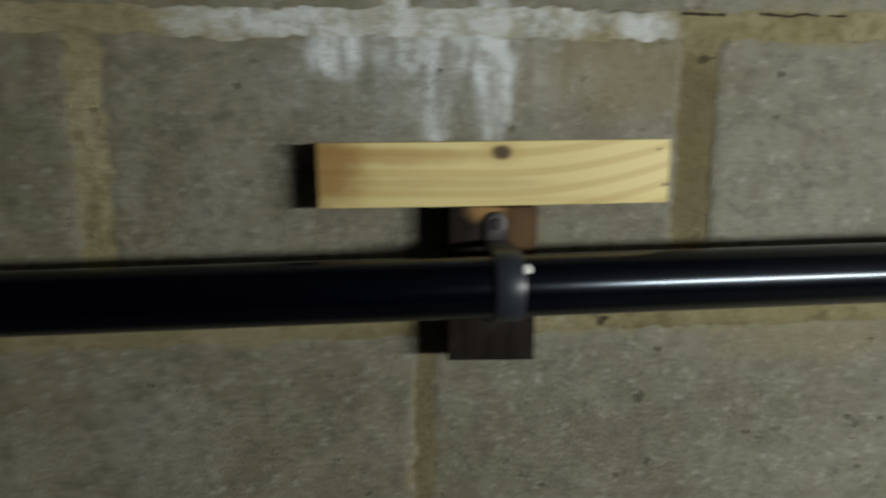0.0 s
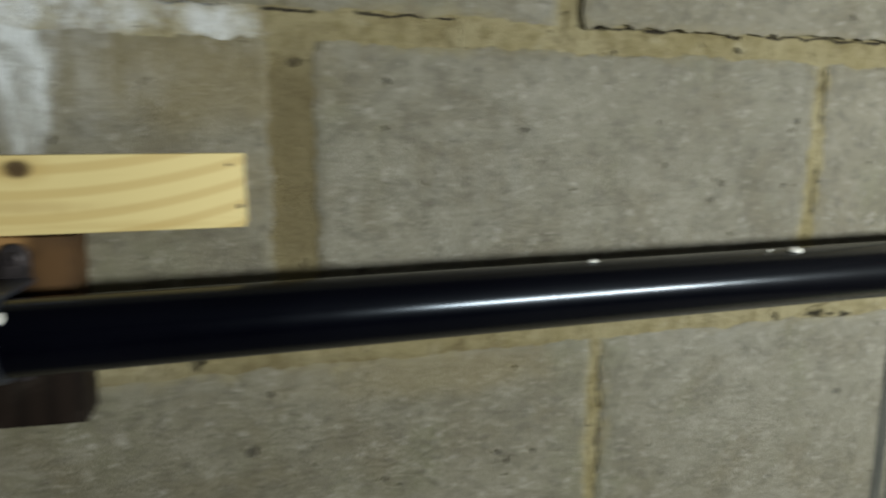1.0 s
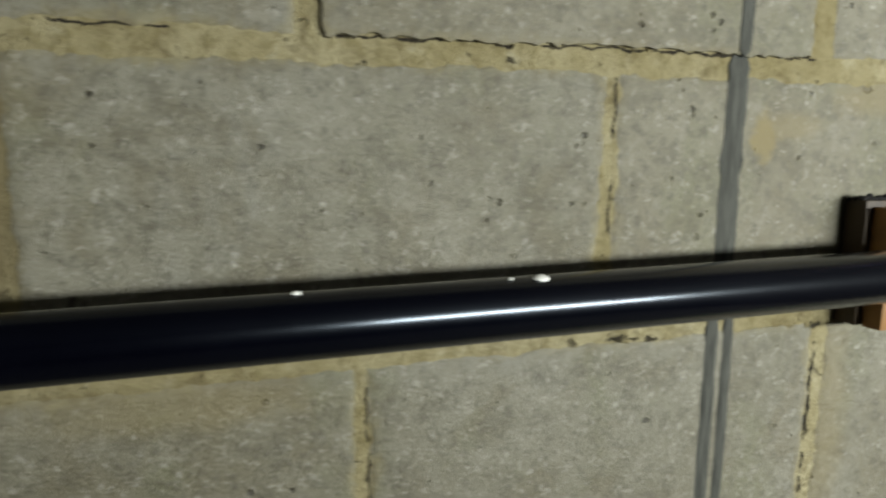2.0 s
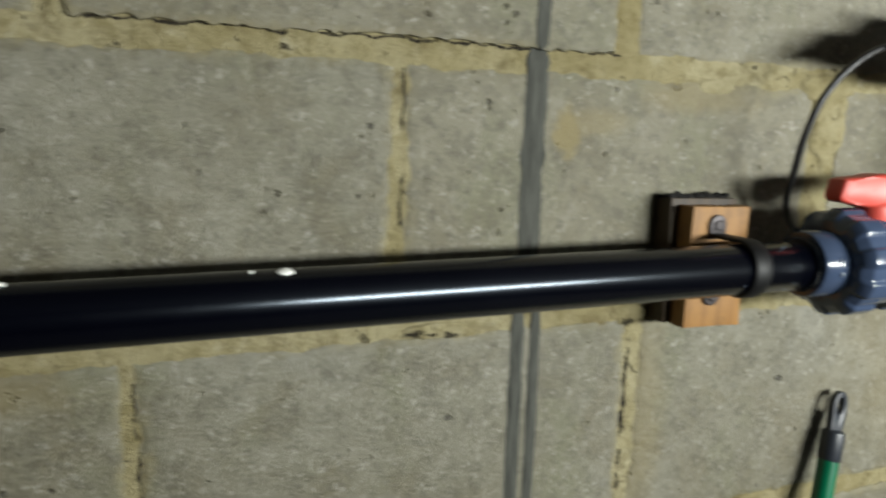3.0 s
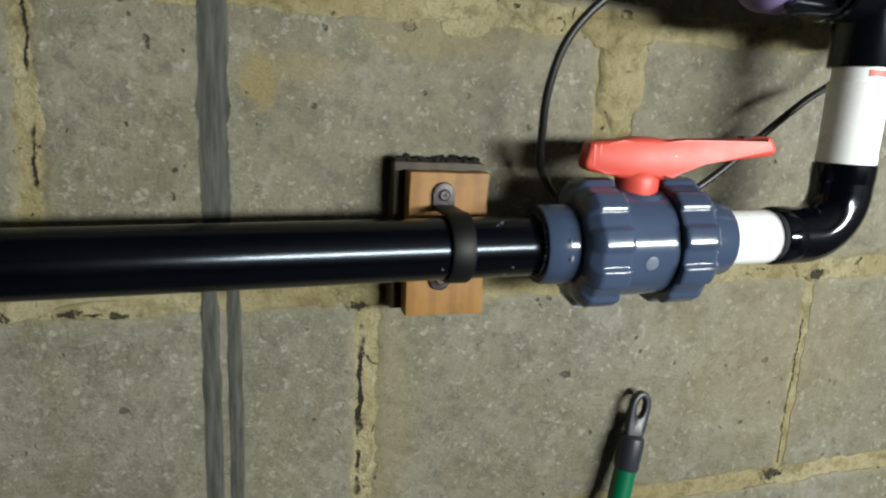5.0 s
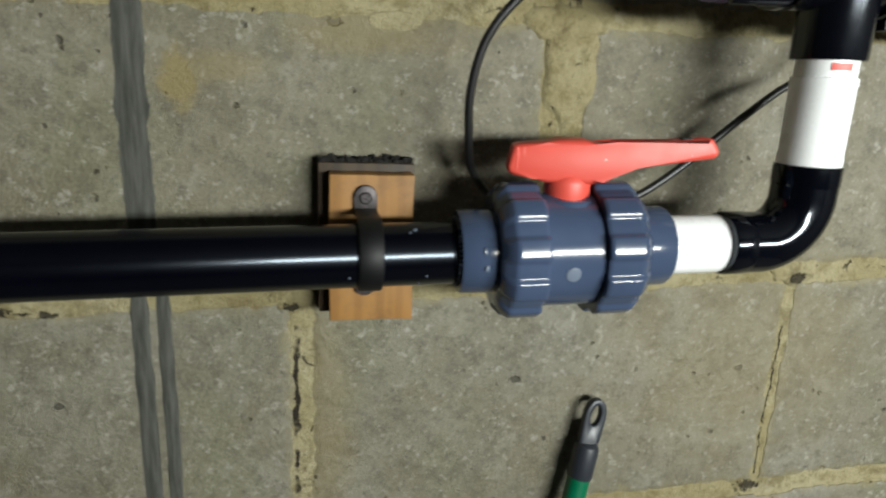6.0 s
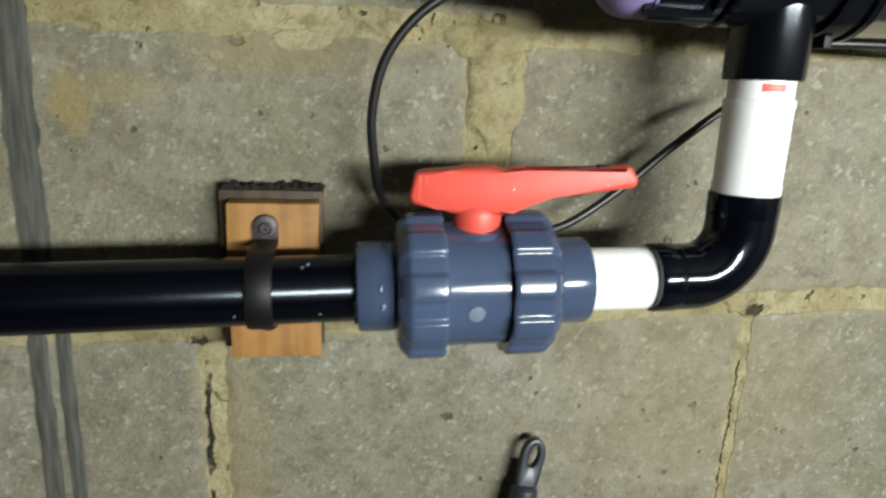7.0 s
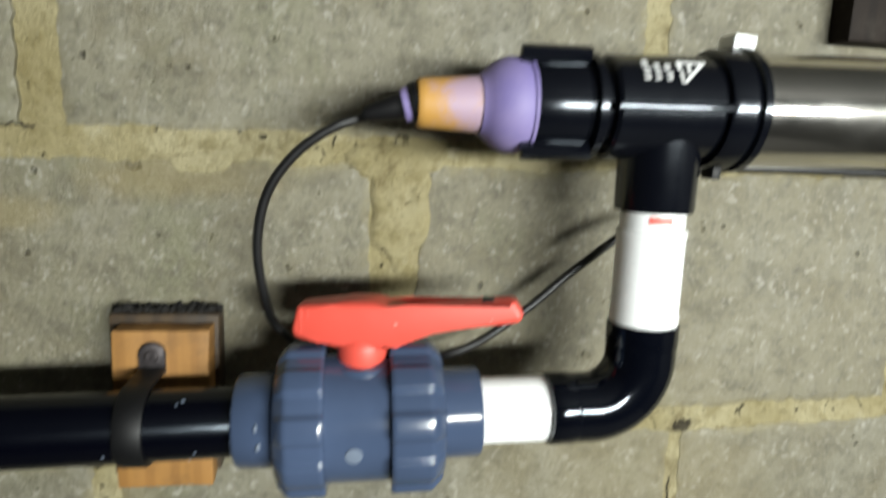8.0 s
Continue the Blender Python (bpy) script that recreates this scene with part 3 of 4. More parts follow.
# ---- grey sealant strip down the wall ----
def bead(x, z0, z1, wide, deep, seed, proud=0.0):
    bm = bmesh.new()
    n = 70
    prev = None
    for i in range(n + 1):
        z = z0 + (z1 - z0) * i / n
        end = min(1.0, 10 * min(i, n - i) / n + 0.25)
        w = wide * end * (1 + 0.22 * noise.noise(Vector((seed, 0, z * 45))) + 0.12 * noise.noise(Vector((seed, 4, z * 150))))
        c = x + 0.0012 * noise.noise(Vector((seed + 9, 0, z * 12)))
        ring = []
        for s, d in ((-0.5, -0.004), (-0.47, 0.0), (-0.3, 0.8), (0.0, 1.0), (0.3, 0.8), (0.47, 0.0), (0.5, -0.004)):
            y = WALL - proud - 0.0006 - deep * max(d, 0) if d >= 0 else WALL + 0.004
            ring.append(bm.verts.new((c + s * w, y, z)))
        if prev:
            for a in range(6):
                bm.faces.new((prev[a], prev[a + 1], ring[a + 1], ring[a]))
            bm.faces.new((prev[6], prev[0], ring[0], ring[6]))
        else:
            bm.faces.new(ring)
        prev = ring
    bm.faces.new(prev)
    return bm


strip = thing("sealant_strip", (0.863, WALL, 0.9), "smeared grey sealant strip running down the block wall", "sealant")
part("upper_smear", bead(0.8625, 1.335, 1.578, 0.0225, 0.0007, 1), M_SEAL, strip)
part("upper_trace", bead(0.8640, 1.566, 1.640, 0.0130, 0.0004, 8, 0.0046), M_SEAL, strip, "thin faded end of the sealant")
part("bead", bead(0.8560, 0.60, 1.372, 0.0150, 0.0011, 2), M_SEAL, strip)
part("bead", bead(0.8738, 0.60, 1.372, 0.0122, 0.0011, 5), M_SEAL, strip)


# ---- the long black pipe ----
def axis_z(x):
    return 1.3608 + 0.0246 * x


PY = 0.388
R = 0.0222
pipe = thing("black_pipe", (-1.2, PY, axis_z(-1.2)), "long glossy black plastic water pipe clipped along the wall", "pipe")
axis = Vector((1, 0, 0.0242)).normalized()
P0 = Vector((-1.28, PY, axis_z(-1.28)))
part("tube", lathe([(0, R), (2.375, R), (2.378, R - 0.001)], P0, axis, 64), M_PIPE, pipe)


def splash(x, angle, rx, rz, seed, parent, centre=None, radius=R, mat=None):
    """A dried blob lying on a pipe; angle is measured from the front, upwards."""
    bm = bmesh.new()
    c = centre or Vector((x, PY, axis_z(x)))
    rings = []
    for k, (f, h) in enumerate(((1.0, 0.0), (0.8, 0.7), (0.45, 1.0))):
        ring = []
        for i in range(14):
            a = 2 * math.pi * i / 14
            wob = 1 + 0.35 * noise.noise(Vector((math.cos(a) * 1.7 + seed, math.sin(a) * 1.7, seed)))
            u, w = math.cos(a) * rx * f * wob, math.sin(a) * rz * f * wob
            th = radians(angle) + w / radius
            rr = radius - 0.0003 + 0.0018 * h
            ring.append(bm.verts.new((c.x + u, c.y - rr * math.cos(th), c.z + rr * math.sin(th))))
        rings.append(ring)
    for p, q in zip(rings, rings[1:]):
        for i in range(14):
            j = (i + 1) % 14
            bm.faces.new((p[i], p[j], q[j], q[i]))
    bm.faces.new(rings[-1])
    bm.faces.new(rings[0])
    return part("splash", bm, mat or M_SPLASH, parent, "dried white splash")


splash(0.642, 72, 0.0056, 0.0042, 1, pipe)
splash(0.477, 80, 0.0034, 0.0018, 4, pipe)
splash(0.620, 74, 0.0014, 0.0007, 7, pipe)
for i, (x, a) in enumerate(((1.055, 52), (1.0585, 58), (1.014, -28), (1.066, -30), (1.062, -52))):
    splash(x, a, 0.0007 + 0.0003 * (i % 2), 0.0005 + 0.0003 * (i % 3), 30 + i, pipe, None, R, M_GLUE)


# ---- pine batten ----
batten = part("pine_batten", box((-0.026, 0.440, 1.4145), (0.247, WALL - 0.0005, 1.4640), 0.0012, 2, 0.0005, 3, -0.9), M_PINE)
tagged(batten, "short fresh sawn pine batten with a dark knot, fixed to wall", "batten")


for x, z in ((0.2375, 1.4585), (0.2440, 1.4310)):
    part("nail", lathe([(-0.002, 0.0016), (0.0002, 0.0016), (0.0004, 0.0010)], (x, 0.4402, z), (0, -1, 0), 12), M_METAL, batten, "small dark nail head")


# ---- pipe brackets: wooden packing block and saddle clip ----
def saddle(parent, x, y_face, mat, strap_mat, wide, tab_top, tab_low):
    """A saddle clip: a strap over the pipe and two screwed tabs."""
    cz = axis_z(x)
    bm = bmesh.new()
    rings = []
    half = wide / 2
    n = 30
    for i in range(n + 1):
        th = radians(-100 + 200 * i / n)
        ring = []
        for (dx, dr) in ((-half, 0.0), (-half, 0.0026), (-half + 0.0015, 0.0034), (half - 0.0015, 0.0034), (half, 0.0026), (half, 0.0)):
            rr = R + 0.0002 + dr
            ring.append(bm.verts.new((x + dx, PY - rr * math.cos(th), cz + rr * math.sin(th))))
        rings.append(ring)
    for end in (0, 1):
        ring = []
        s = -1 if end == 0 else 1
        for v in rings[0 if end == 0 else -1]:
            ring.append(bm.verts.new((v.co.x, y_face - 0.001, cz + s * (abs(v.co.z - cz)))))
        rings = [ring] + rings if end == 0 else rings + [ring]
    for p, q in zip(rings, rings[1:]):
        for k in range(6):
            j = (k + 1) % 6
            bm.faces.new((p[k], p[j], q[j], q[k]))
    bm.faces.new(rings[0])
    bm.faces.new(rings[-1])
    strap = part("strap", bm, strap_mat, parent, "black band over the pipe")

    for z0, z1 in ((cz + R - 0.002, tab_top), (tab_low, cz - R + 0.002)):
        up = z1 > cz
        w = 0.0085
        out = []
        for i in range(13):
            a = math.pi * i / 12
            out.append((x + w * math.cos(a), (z1 - w + w * math.sin(a)) if up else (z0 + w - w * math.sin(a))))
        out += [(x - w, z0), (x + w, z0)] if up else [(x - w, z1), (x + w, z1)]
        tab = part("tab", prism(out, y_face - 0.0035, y_face + 0.0004, 0.0008), mat, parent, "tarnished metal tab")
        sz = z1 - w - 0.001 if up else z0 + w + 0.001
        screw = lathe([(0, 0.0046), (0.0012, 0.0046), (0.0022, 0.0034), (0.0022, 0.0013), (0.0008, 0.0008)], (x, y_face - 0.0033, sz), (0, -1, 0), 20)
        part("screw", screw, mat, tab, "dull cross-head screw")
    return strap


old = thing("pipe_bracket", (0.108, WALL, 1.29), "dark-stained wooden packing block with a pipe saddle clip", "bracket", "pipe brackets")
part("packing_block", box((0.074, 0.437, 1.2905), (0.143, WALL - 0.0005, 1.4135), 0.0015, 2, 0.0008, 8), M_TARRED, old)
saddle(old, 0.110, 0.437, M_METAL, M_DARKGREY, 0.020, 1.4105, 1.322)
splash(0.121, 38, 0.0035, 0.004, 12, old, Vector((0.121, PY, axis_z(0.121))), R + 0.003)

oak = thing("pipe_bracket", (1.035, WALL, 1.32), "orange-stained wooden packing block with a tarnished saddle clip", "bracket", "pipe brackets")
# rear layer toned much darker than the front block
part("backing_block", box((0.9945, 0.446, 1.323), (1.0675, WALL - 0.0005, 1.4415), 0.0012, 2, 0.0010, 21), M_BACKING, oak, "dull dark rear layer")
part("packing_block", box((1.0025, 0.425, 1.3225), (1.0650, 0.4457, 1.4355), 0.0014, 4, 0.0011, 15), M_STAINED, oak)
# lumpy black beads added as a fringe along the backing's top edge
bm = bmesh.new()
for i in range(90):
    x = 0.994 + 0.072 * (i / 89) + 0.004 * noise.noise(Vector((i, 1, 0)))
    r = 0.0022 + 0.0026 * noise.noise(Vector((i * 0.9, 3, 0)))
    bmesh.ops.create_icosphere(bm, subdivisions=2, radius=max(r, 0.0008), matrix=Matrix.Translation((x, 0.4655 - 0.006 * (i % 3), 1.4415 + 0.0055 * noise.noise(Vector((i * 0.6, 7, 0))))))
for v in bm.verts:
    v.co += noise.noise_vector(v.co * 400) * 0.0012
part("black_fringe", bm, M_FRINGE, oak, "ragged black fringe")
saddle(oak, 1.0285, 0.425, M_METAL, M_MATT, 0.0165, 1.4285, 1.344)


# ---- ball valve ----
VY = 0.377
# turn and scale chosen so that the valve run lines up from the camera
BEND = Matrix.Translation((1.05, 0.388, 1.388)) @ Matrix.Rotation(radians(-2.2), 4, "Z") @ Matrix.Rotation(radians(-0.4), 4, "Y") @ Matrix.Translation((-1.05, -0.388, -1.388))
PLACE = BEND @ Matrix.Translation((1.049, -0.01, 1.5)) @ Matrix.Scale(1.028, 4) @ Matrix.Translation((-1.05, 0.01, -1.5))


def axis_v(x):
    return 1.3658 + 0.0228 * x


VZ = axis_v(1.17)
valve = thing("ball_valve", (1.165, VY, VZ - 0.047), "blue-grey plastic union ball valve with a red lever", "valve")
C0 = Vector((1.0, VY, axis_v(1.0)))


def along(x):
    return (x - 1.0)


part("valve_body", lathe([(along(1.142), 0.030), (along(1.142), 0.0385), (along(1.144), 0.0400), (along(1.182), 0.0400), (along(1.184), 0.0385), (along(1.184), 0.03)], C0, axis, 64), M_VALVE, valve)
part("neck", lathe([(-0.010, 0.0225), (0.004, 0.0225), (0.007, 0.0205)], (1.1655, VY, VZ + 0.030), (0, 0, 1), 40), M_VALVE, valve)
for a, b, flip in ((1.1140, 1.1438, 0), (1.1830, 1.2155, 1)):
    s, e = along(a), along(b)
    w = e - s
    if flip:
        prof = [(s, 0.034), (s, 0.0436, 1), (s + 0.0012, 0.0446, 1), (s + 0.0032, 0.0447, 1), (s + w * 0.66, 0.0447, 1), (s + w * 0.74, 0.0446, 1), (s + w * 0.78, 0.0438, 1), (e - 0.0015, 0.0385, 1), (e, 0.0370), (e, 0.026)]
    else:
        prof = [(s, 0.026), (s, 0.0370), (s + 0.0015, 0.0385, 1), (s + w * 0.22, 0.0438, 1), (s + w * 0.26, 0.0446, 1), (s + w * 0.34, 0.0447, 1), (e - 0.0032, 0.0447, 1), (e - 0.0012, 0.0446, 1), (e, 0.0436, 1), (e, 0.034)]
    part("union_nut", lathe(prof, C0, axis, 200, 10, 0.0030), M_VALVE, valve, "ribbed blue-grey union nut", sharp=48)
part("socket", lathe([(along(1.0898), 0.0222), (along(1.0898), 0.0278), (along(1.0915), 0.0290), (along(1.1120), 0.0294), (along(1.1130), 0.0282), (along(1.116), 0.0282), (along(1.116), 0.02)], C0, axis, 56), M_VALVE, valve)
part("socket", lathe([(along(1.213), 0.0222), (along(1.213), 0.0285), (along(1.2375), 0.0285), (along(1.2395), 0.0272), (along(1.2395), 0.0215)], C0, axis, 56), M_VALVE, valve)
bm = bmesh.new()
for i in range(46):
    a = 2 * math.pi * i / 46
    rr = 0.0228 + 0.0012 * noise.noise(Vector((i * 0.8, 0, 2)))
    bmesh.ops.create_icosphere(bm, subdivisions=1, radius=0.0011 + 0.0009 * abs(noise.noise(Vector((i * 1.1, 3, 0)))),
                               matrix=Matrix.Translation((1.0893 - 0.0012 * abs(noise.noise(Vector((i * 0.7, 9, 0)))), VY - rr * math.cos(a), axis_v(1.0893) + rr * math.sin(a))))
part("glue_bead", bm, M_GLUE, valve, "pale bead of dried glue")
for i, (x, a) in enumerate(((1.1040, 14), (1.1055, -9))):
    splash(x, a, 0.0012 + 0.0006 * (i % 2), 0.0026, 20 + i, valve, Vector((x, VY, axis_v(x))), 0.0292, M_GLUE)
part("mould_mark", lathe([(0, 0.0052), (0.0006, 0.0050), (0.0010, 0.0036)], (1.1610, VY - 0.0392, VZ - 0.0075), (0, -0.98, -0.18), 24), M_GLUE, valve, "pale round moulding mark")
bm = bmesh.new()
for i in range(11):
    a = 0.4 + 2.3 * i / 10
    rr = 0.019 + 0.003 * noise.noise(Vector((i * 1.7, 0, 0)))
    bmesh.ops.create_icosphere(bm, subdivisions=1, radius=0.0022 + 0.0012 * abs(noise.noise(Vector((i * 2.3, 5, 0)))),
                               matrix=Matrix.Translation((1.1655 + rr * math.cos(math.pi + a), VY - rr * math.sin(a), VZ + 0.0355 - 0.004 * abs(math.sin(a)))))
part("glue_smear", bm, M_GLUE, valve, "pale dried glue round the neck")

# lever: a hub on a stem, a short thumb grip and a long tapered blade
HUB = Vector((1.1655, VY, 0))
SWING = Matrix.Translation(HUB) @ Matrix.Rotation(radians(-11), 4, "Z") @ Matrix.Translation(-HUB)


def swung(bm):
    bmesh.ops.transform(bm, matrix=SWING, verts=bm.verts[:])
    return bm


blade = prism([(1.1228, 1.4500), (1.1240, 1.4460), (1.1275, 1.4440), (1.1400, 1.4425), (1.1500, 1.4400), (1.1810, 1.4400), (1.1860, 1.4445), (1.1920, 1.4480), (1.2100, 1.4520), (1.2600, 1.4600), (1.2625, 1.4620),
               (1.2630, 1.4655), (1.2585, 1.4725), (1.2555, 1.4735), (1.1950, 1.4655), (1.1820, 1.4672), (1.1745, 1.4695), (1.1575, 1.4695), (1.1490, 1.4672), (1.1310, 1.4655), (1.1262, 1.4640)],
              VY - 0.0115, VY + 0.0115, 0.0034)
for v in blade.verts:
    near = max(0.0, 1 - ((v.co.x - 1.1655) / 0.021) ** 2)
    grow = 1 + 0.34 * near
    if v.co.x > 1.19:
        grow = 1 - 3.5 * (v.co.x - 1.19)
    v.co.y = VY + (v.co.y - VY) * grow
lever = part("lever", swung(blade), M_RED, valve, "faded red plastic lever")
part("hub", lathe([(0.0, 0.0148), (0.002, 0.0156), (0.013, 0.0159), (0.0165, 0.0152), (0.0200, 0.0120)], (HUB.x, VY, VZ + 0.034), (0, 0, 1), 48), M_RED, lever)
for i in range(5):
    part("grip_rib", swung(box((1.1285 + i * 0.0042, VY - 0.0118, 1.4475), (1.1300 + i * 0.0042, VY - 0.0100, 1.4635), 0.0002)), M_RED, lever)
part("slot", swung(box((1.2385, VY - 0.006, 1.4705), (1.2455, VY + 0.004, 1.4728), 0.0004)), M_MATT, lever, "small dark slot in the lever")

# ---- white stub, elbow and riser ----
EX = 1.3515
stub = part("white_stub", lathe([(along(1.234), 0.0212), (along(1.302), 0.0212)], C0, axis, 56), M_WHITE)
tagged(stub, "short white plastic pipe stub between valve and elbow", "pipe")
# the riser and all above it are moved nearer to fit the camera's view
PLACE = Matrix.Translation((1.3525, 0.3745, 1.5960)) @ Matrix.Scale(1.006, 4) @ Matrix.Translation((-1.3515, -0.377, -1.5945))
rb = 0.036
bz = axis_v(1.307)
cx, cz = EX - rb, bz + rb
bend = [Vector((1.300, VY, bz)), Vector((1.307, VY, bz))]
for i in range(1, 17):
    a = radians(90 * i / 16)
    bend.append(Vector((cx + rb * math.sin(a), VY, cz - rb * math.cos(a))))
bend.append(Vector((EX, VY, 1.4416)))
elbow = thing("pipe_elbow", (1.33, VY, bz - 0.022), "glossy black plastic ninety degree pipe elbow", "pipe elbow")
part("bend", sweep(bend, 0.0230, 48), M_FIT, elbow)
part("socket", lathe([(0, 0.0212), (0.0003, 0.0226), (0.0015, 0.0234), (0.0165, 0.0236), (0.0195, 0.0224)], (1.2875, VY, axis_v(1.2875)), axis, 56), M_FIT, elbow)
part("socket", lathe([(0, 0.0228), (0.003, 0.0234), (0.0152, 0.0234), (0.0159, 0.0228), (0.0160, 0.0208)], (EX, VY, 1.4386), (0, 0, 1), 56), M_FIT, elbow)
riser = thing("white_riser", (EX, VY, 1.44), "white plastic riser pipe with a printed paper sleeve", "pipe")
part("tube", lathe([(0, 0.0205), (0.095, 0.0205)], (EX, VY, 1.44), (0, 0, 1), 56), M_WHITE, riser)
sleeve = part("sleeve", lathe([(0, 0.0206), (0.0005, 0.0220), (0.006, 0.0222), (0.0075, 0.0217), (0.056, 0.0217), (0.0575, 0.0222), (0.062, 0.0222), (0.0625, 0.0209)], (EX, VY, 1.4545), (0, 0, 1), 56), M_WHITE, riser, "bright white sleeve")


def curved_mark(name, centre, radius, a0, a1, z0, z1, mat, parent, n=8):
    """A thin printed patch on a vertical tube; angles from the front, towards +x."""
    bm = bmesh.new()
    for i in range(n + 1):
        a = radians(a0 + (a1 - a0) * i / n)
        for z in (z0, z1):
            for d in (0.0, 0.0003):
                bm.verts.new((centre[0] + (radius + d) * math.sin(a), centre[1] - (radius + d) * math.cos(a), z))
    bm.verts.ensure_lookup_table()
    v = bm.verts
    for i in range(n):
        a, b = 4 * i, 4 * i + 4
        for p, q in ((0, 1), (1, 3), (3, 2), (2, 0)):
            bm.faces.new((v[a + p], v[a + q], v[b + q], v[b + p]))
    bm.faces.new((v[0], v[1], v[3], v[2]))
    bm.faces.new((v[4 * n], v[4 * n + 1], v[4 * n + 3], v[4 * n + 2]))
    return part(name, bm, mat, parent)


curved_mark("printed_bar", (EX, VY), 0.0206, -32, 8, 1.5215, 1.5265, M_REDPRINT, riser)

# ---- ultraviolet clarifier ----
TZ = 1.5945
uv = thing("water_clarifier", (1.40, VY, TZ - 0.038), "black plastic and stainless steel tube water clarifier", "clarifier")
LEAN = 0.024
X = Vector((1, 0, LEAN)).normalized()
T0 = Vector((0, VY, TZ - LEAN * 1.42))
TIP = Matrix.Rotation(-math.atan(LEAN), 4, "Y")
part("inlet_socket", lathe([(0, 0.0205), (0, 0.0243), (0.0015, 0.0250), (0.070, 0.0258)], (EX, VY, 1.5285), (0, 0, 1), 56), M_HOUSING, uv)
part("tee_housing", lathe([(1.3100, 0.022), (1.3100, 0.0300), (1.3120, 0.0318), (1.3775, 0.0325), (1.3785, 0.0340)], T0, X, 64), M_HOUSING, uv)
for ang in (-1, 177):
    m = Matrix.Translation(T0) @ TIP @ Matrix.Rotation(radians(-ang), 4, "X")
    rib = box((1.3065, -0.0375, -0.0024), (1.380, -0.030, 0.0024), 0.0010)
    bmesh.ops.transform(rib, matrix=m, verts=rib.verts[:])
    part("rib", rib, M_HOUSING, uv)
part("collar", lathe([(1.3775, 0.030), (1.3775, 0.0362), (1.3795, 0.0372), (1.3925, 0.0378), (1.3940, 0.0368), (1.3950, 0.0368), (1.3960, 0.0395), (1.4005, 0.0395), (1.4015, 0.034)], T0, X, 72), M_HOUSING, uv)
part("steel_ring", lathe([(1.4010, 0.033), (1.4010, 0.0386), (1.4024, 0.0386), (1.4024, 0.033)], T0, X, 72), M_STEEL, uv, "thin bright steel seal ring")
part("steel_tube", lathe([(1.398, 0.0358), (2.20, 0.0358), (2.20, 0.03)], T0, X, 96), M_STEEL, uv, "polished stainless steel tube")
nut = part("lamp_nut", lathe([(1.2610, 0.022), (1.2610, 0.0268), (1.2630, 0.0278), (1.2940, 0.0284), (1.2955, 0.0270), (1.2975, 0.0270), (1.2985, 0.0325), (1.3030, 0.0325), (1.3040, 0.0255), (1.3110, 0.0255)], T0, X, 64), M_HOUSING, uv)
for ang in (62, 185, 305):
    m = Matrix.Translation(T0) @ TIP @ Matrix.Rotation(radians(-ang), 4, "X")
    rib = box((1.2545, -0.0376, -0.0030), (1.2970, -0.0270, 0.0030), 0.0011)
    bmesh.ops.transform(rib, matrix=m, verts=rib.verts[:])
    part("grip_rib", rib, M_HOUSING, nut)
boot = part("lamp_boot", lathe([(1.2330, 0.012), (1.2334, 0.0182), (1.2352, 0.0192), (1.2380, 0.0222), (1.2415, 0.0250), (1.2460, 0.0274), (1.2510, 0.0287), (1.2555, 0.0289), (1.2595, 0.0282), (1.2610, 0.0276), (1.2613, 0.0290), (1.2632, 0.0292), (1.2634, 0.02)], T0, X, 56), M_PURPLE, uv, "faded purple rubber lamp boot")
part("end_cap", lathe([(1.1960, 0.0080), (1.1960, 0.0134), (1.1975, 0.0144), (1.2000, 0.0147), (1.2360, 0.0170), (1.2385, 0.0170)], T0, X, 48), M_CAP, uv, "bleached orange and pink cap")
gland = part("cable_gland", lathe([(0.0, 0.0034), (0.004, 0.0052), (0.020, 0.0078), (0.026, 0.0086), (0.030, 0.0120), (0.034, 0.0124)], (1.1645, VY + 0.004, TZ - 0.0135), (1, -0.10, 0.27), 36), M_MATT, uv, "black tapered cable gland")
part("clip_ring", lathe([(0.0245, 0.0092), (0.0245, 0.0098), (0.0290, 0.0106), (0.0290, 0.0092)], (1.1645, VY + 0.004, TZ - 0.0135), (1, -0.10, 0.27), 36), M_PURPLE, gland)
# worn white printing on the housing: a warning triangle and unreadable lines
def print_on_tee(name, pts, mat=M_PRINT):
    bm = bmesh.new()
    rad = 0.0328
    lo, hi = [], []
    for x, ang in pts:
        for store, d in ((lo, 0.0), (hi, 0.0004)):
            r = rad + d
            store.append(bm.verts.new((x, VY - r * math.cos(radians(ang)), TZ - LEAN * (1.42 - x) + r * math.sin(radians(ang)))))
    bm.faces.new(lo[::-1])
    bm.faces.new(hi)
    for i in range(len(pts)):
        j = (i + 1) % len(pts)
        bm.faces.new((lo[i], lo[j], hi[j], hi[i]))
    return part(name, bm, mat, uv, "worn white print", smooth=False)


print_on_tee("warning_triangle", [(1.3470, 24), (1.3500, 24), (1.3645, 50), (1.3620, 52)])
print_on_tee("warning_triangle", [(1.3470, 24), (1.3488, 29), (1.3492, 53), (1.3462, 53)])
print_on_tee("warning_triangle", [(1.3462, 50), (1.3645, 49), (1.3645, 53), (1.3462, 54)])
print_on_tee("warning_mark", [(1.3515, 36), (1.3535, 36), (1.3548, 48), (1.3525, 48)])
for i in range(13):
    xa = 1.3240 + 0.0068 * (i % 3) + 0.0012 * noise.noise(Vector((i * 1.9, 0, 0)))
    a = 27 + (i // 3) * 6.0
    print_on_tee("print_bar", [(xa, a), (xa + 0.0042 + 0.0014 * noise.noise(Vector((i * 2.7, 3, 0))), a + 0.8), (xa + 0.0040, a + 3.2), (xa + 0.0006, a + 3.0)])

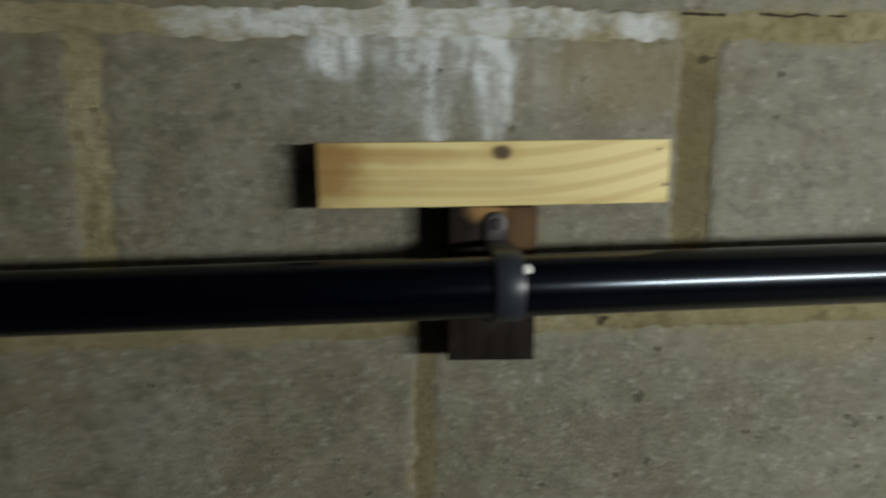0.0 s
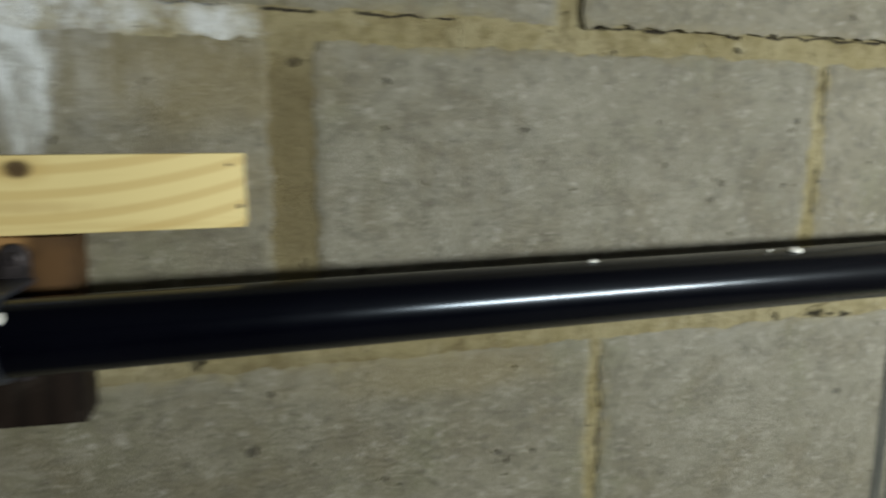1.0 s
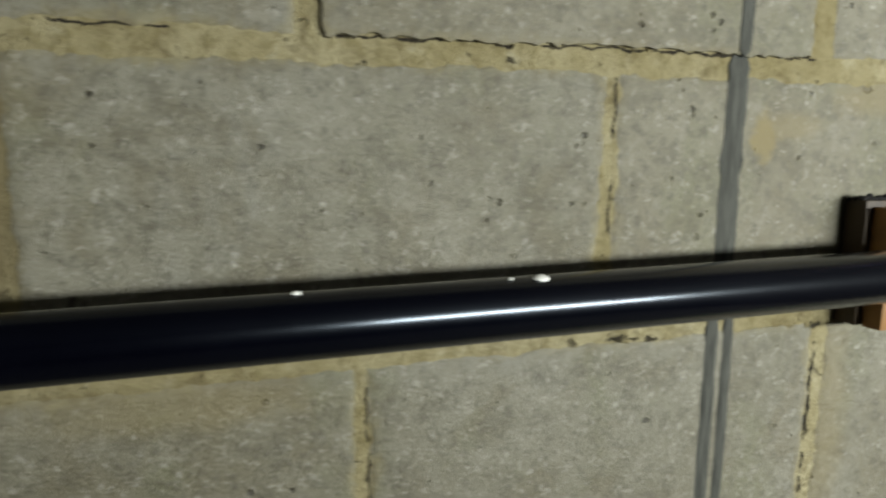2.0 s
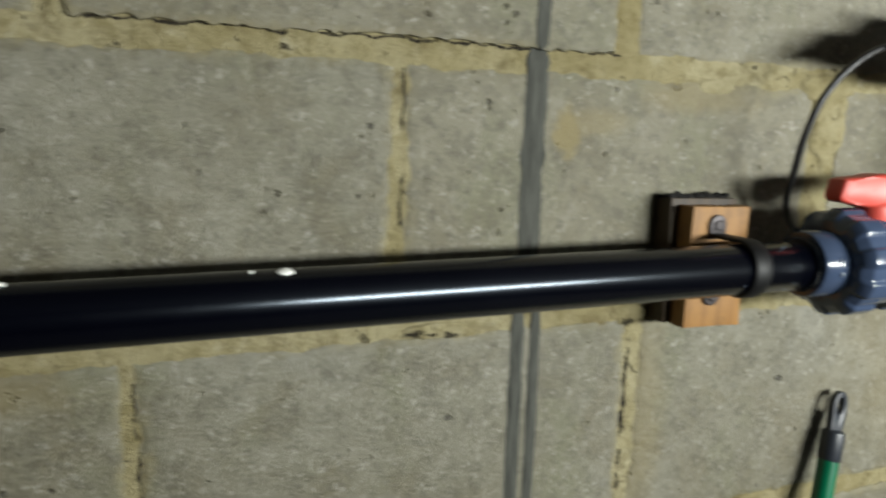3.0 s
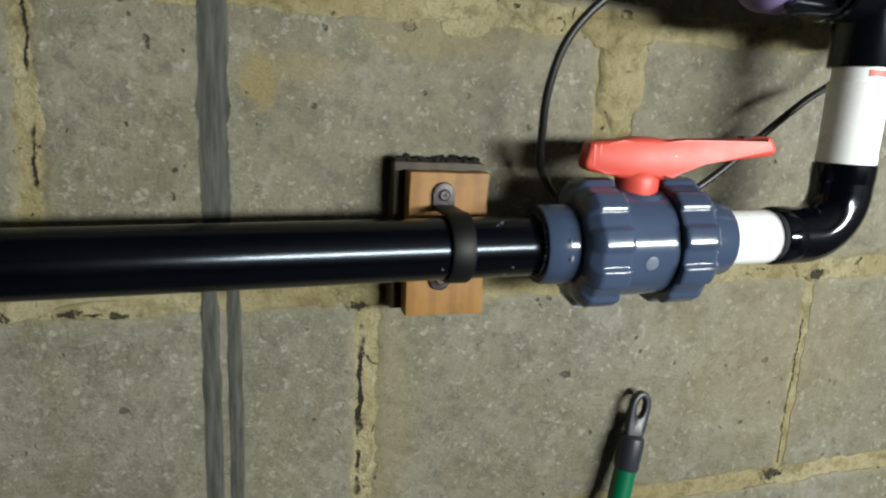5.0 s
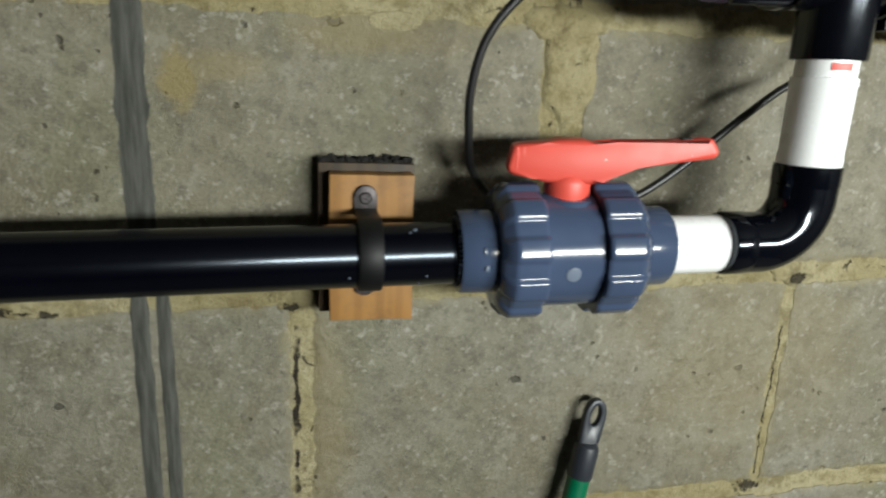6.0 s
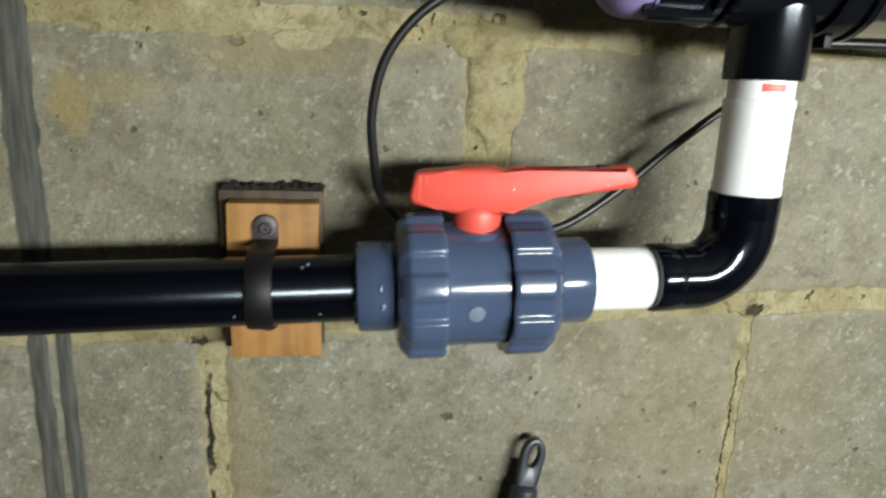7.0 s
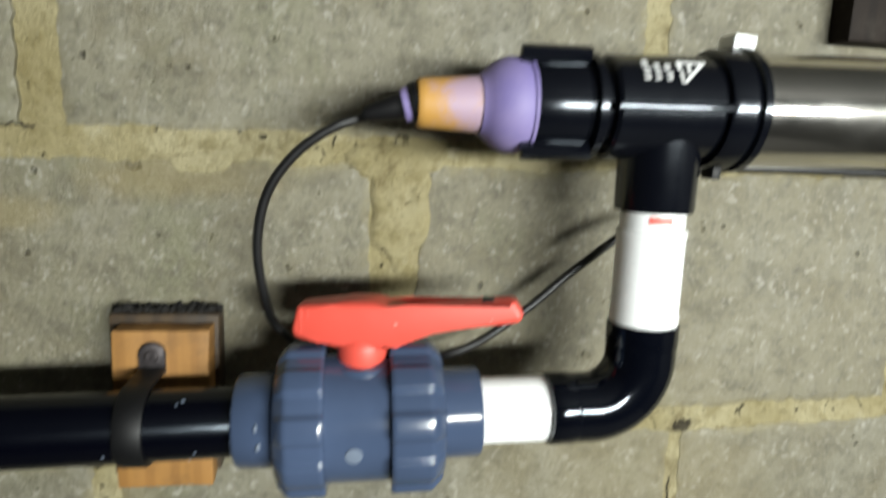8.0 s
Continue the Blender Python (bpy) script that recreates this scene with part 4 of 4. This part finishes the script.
tab = part("pipe_clip", box((1.3905, VY - 0.008, TZ + 0.0365), (1.4055, VY + 0.010, TZ + 0.0450), 0.001, 0, 0, 0, 4), M_WHITE, uv, "white plastic clip on the tube")
part("lug", box((1.384, VY - 0.010, TZ - 0.0445), (1.390, VY + 0.004, TZ - 0.0355), 0.0012), M_MATT, uv)

PLACE = Matrix()

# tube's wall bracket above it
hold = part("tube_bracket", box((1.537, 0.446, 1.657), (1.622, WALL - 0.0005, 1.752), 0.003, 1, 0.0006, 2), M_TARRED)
tagged(hold, "dark wooden bracket block on the wall above the tube", "bracket")

# ---- cables ----
loop = smooth_path([(1.1690, 0.392, 1.5822), (1.1490, 0.391, 1.5755), (1.1250, 0.394, 1.5585), (1.1068, 0.399, 1.5330), (1.0995, 0.406, 1.5005), (1.1015, 0.415, 1.4685), (1.1085, 0.427, 1.4400),
                    (1.133, 0.440, 1.4140), (1.165, 0.443, 1.4030), (1.200, 0.438, 1.4060), (1.230, 0.431, 1.4145), (1.255, 0.430, 1.4250), (1.290, 0.430, 1.4500), (1.320, 0.430, 1.4760),
                    (1.358, 0.431, 1.5050), (1.388, 0.433, 1.5230), (1.410, 0.435, 1.5480), (1.440, 0.436, 1.5660), (1.500, 0.436, 1.5720), (1.700, 0.436, 1.5720)], 9)
cable = part("lamp_cable", sweep(loop, 0.0032, 14), M_CABLE)
tagged(cable, "looping black lamp cable hanging behind the valve", "cable")
run = smooth_path([(1.388, PY + 0.046, 1.5540), (1.410, PY + 0.024, 1.5575), (1.470, PY + 0.016, 1.5590), (1.600, PY + 0.018, 1.5580), (1.900, PY + 0.018, 1.5590)], 8)
cable = part("supply_cable", sweep(run, 0.0034, 12), M_CABLE)
tagged(cable, "black supply cable running under the steel tube", "cable")

# ---- green handled pole leaning on the wall ----
pole = thing("green_pole", (1.002, 0.32, 0.0), "green enamelled pole with dark plastic hanging eye, against wall", "pole")
tip = Vector((1.2475, 0.4560, 1.2265))
foot = Vector((1.002, 0.320, 0.0))
up = (tip - foot).normalized()
side = up.cross(Vector((0, 1, 0))).normalized()
face = side.cross(up).normalized()


def on_pole(d):
    return tip - up * d


def at_tip(a, d, out):
    """A point beside the pole's axis: across it, down from the tip, out of its flat face."""
    return tip + side * a - up * d + face * out


part("shaft", lathe([(0, 0.0106), ((tip - foot).length - 0.076, 0.0106), ((tip - foot).length - 0.070, 0.0100)], foot, up, 32), M_GREEN, pole)
grip = part("end_grip", lathe([(0, 0.0112), (0.0015, 0.0119), (0.027, 0.0119), (0.0315, 0.0112), (0.034, 0.0085)], on_pole(0.077), up, 36), M_DARKGREY, pole, "dark grey plastic end grip")
# flat paddle with an oval eye in it
bm = bmesh.new()
EYE = 0.0160
rims = []
for out in (-0.0038, -0.0030, 0.0030, 0.0038):
    cut = 0.0008 if abs(out) > 0.0035 else 0.0
    outer, inner = [], []
    for i in range(40):
        a = 2 * math.pi * i / 40
        sx, cx_ = math.sin(a), math.cos(a)
        wide = 0.0106 - cut
        deep = (0.0160 - cut) if cx_ > 0 else 0.0300
        # rounded above, straight sides below the eye
        px = wide * (abs(sx) ** (1.0 if cx_ > 0 else 0.35)) * (1 if sx > 0 else -1)
        outer.append(bm.verts.new(at_tip(px, EYE - deep * (cx_ if cx_ > 0 else max(cx_ * 1.25, -1.0)), out)))
        inner.append(bm.verts.new(at_tip((0.0048 + cut) * sx, EYE - (0.0100 + cut) * cx_, out)))
    rims.append((outer, inner))
for (o0, i0), (o1, i1) in zip(rims, rims[1:]):
    for k in range(40):
        j = (k + 1) % 40
        bm.faces.new((o0[k], o0[j], o1[j], o1[k]))
        bm.faces.new((i0[j], i0[k], i1[k], i1[j]))
for o, i_ in (rims[0], rims[-1]):
    for k in range(40):
        j = (k + 1) % 40
        bm.faces.new((o[k], o[j], i_[j], i_[k]))
part("hanging_eye", bm, M_DARKGREY, pole, "flat dark plastic hanging eye", sharp=50)
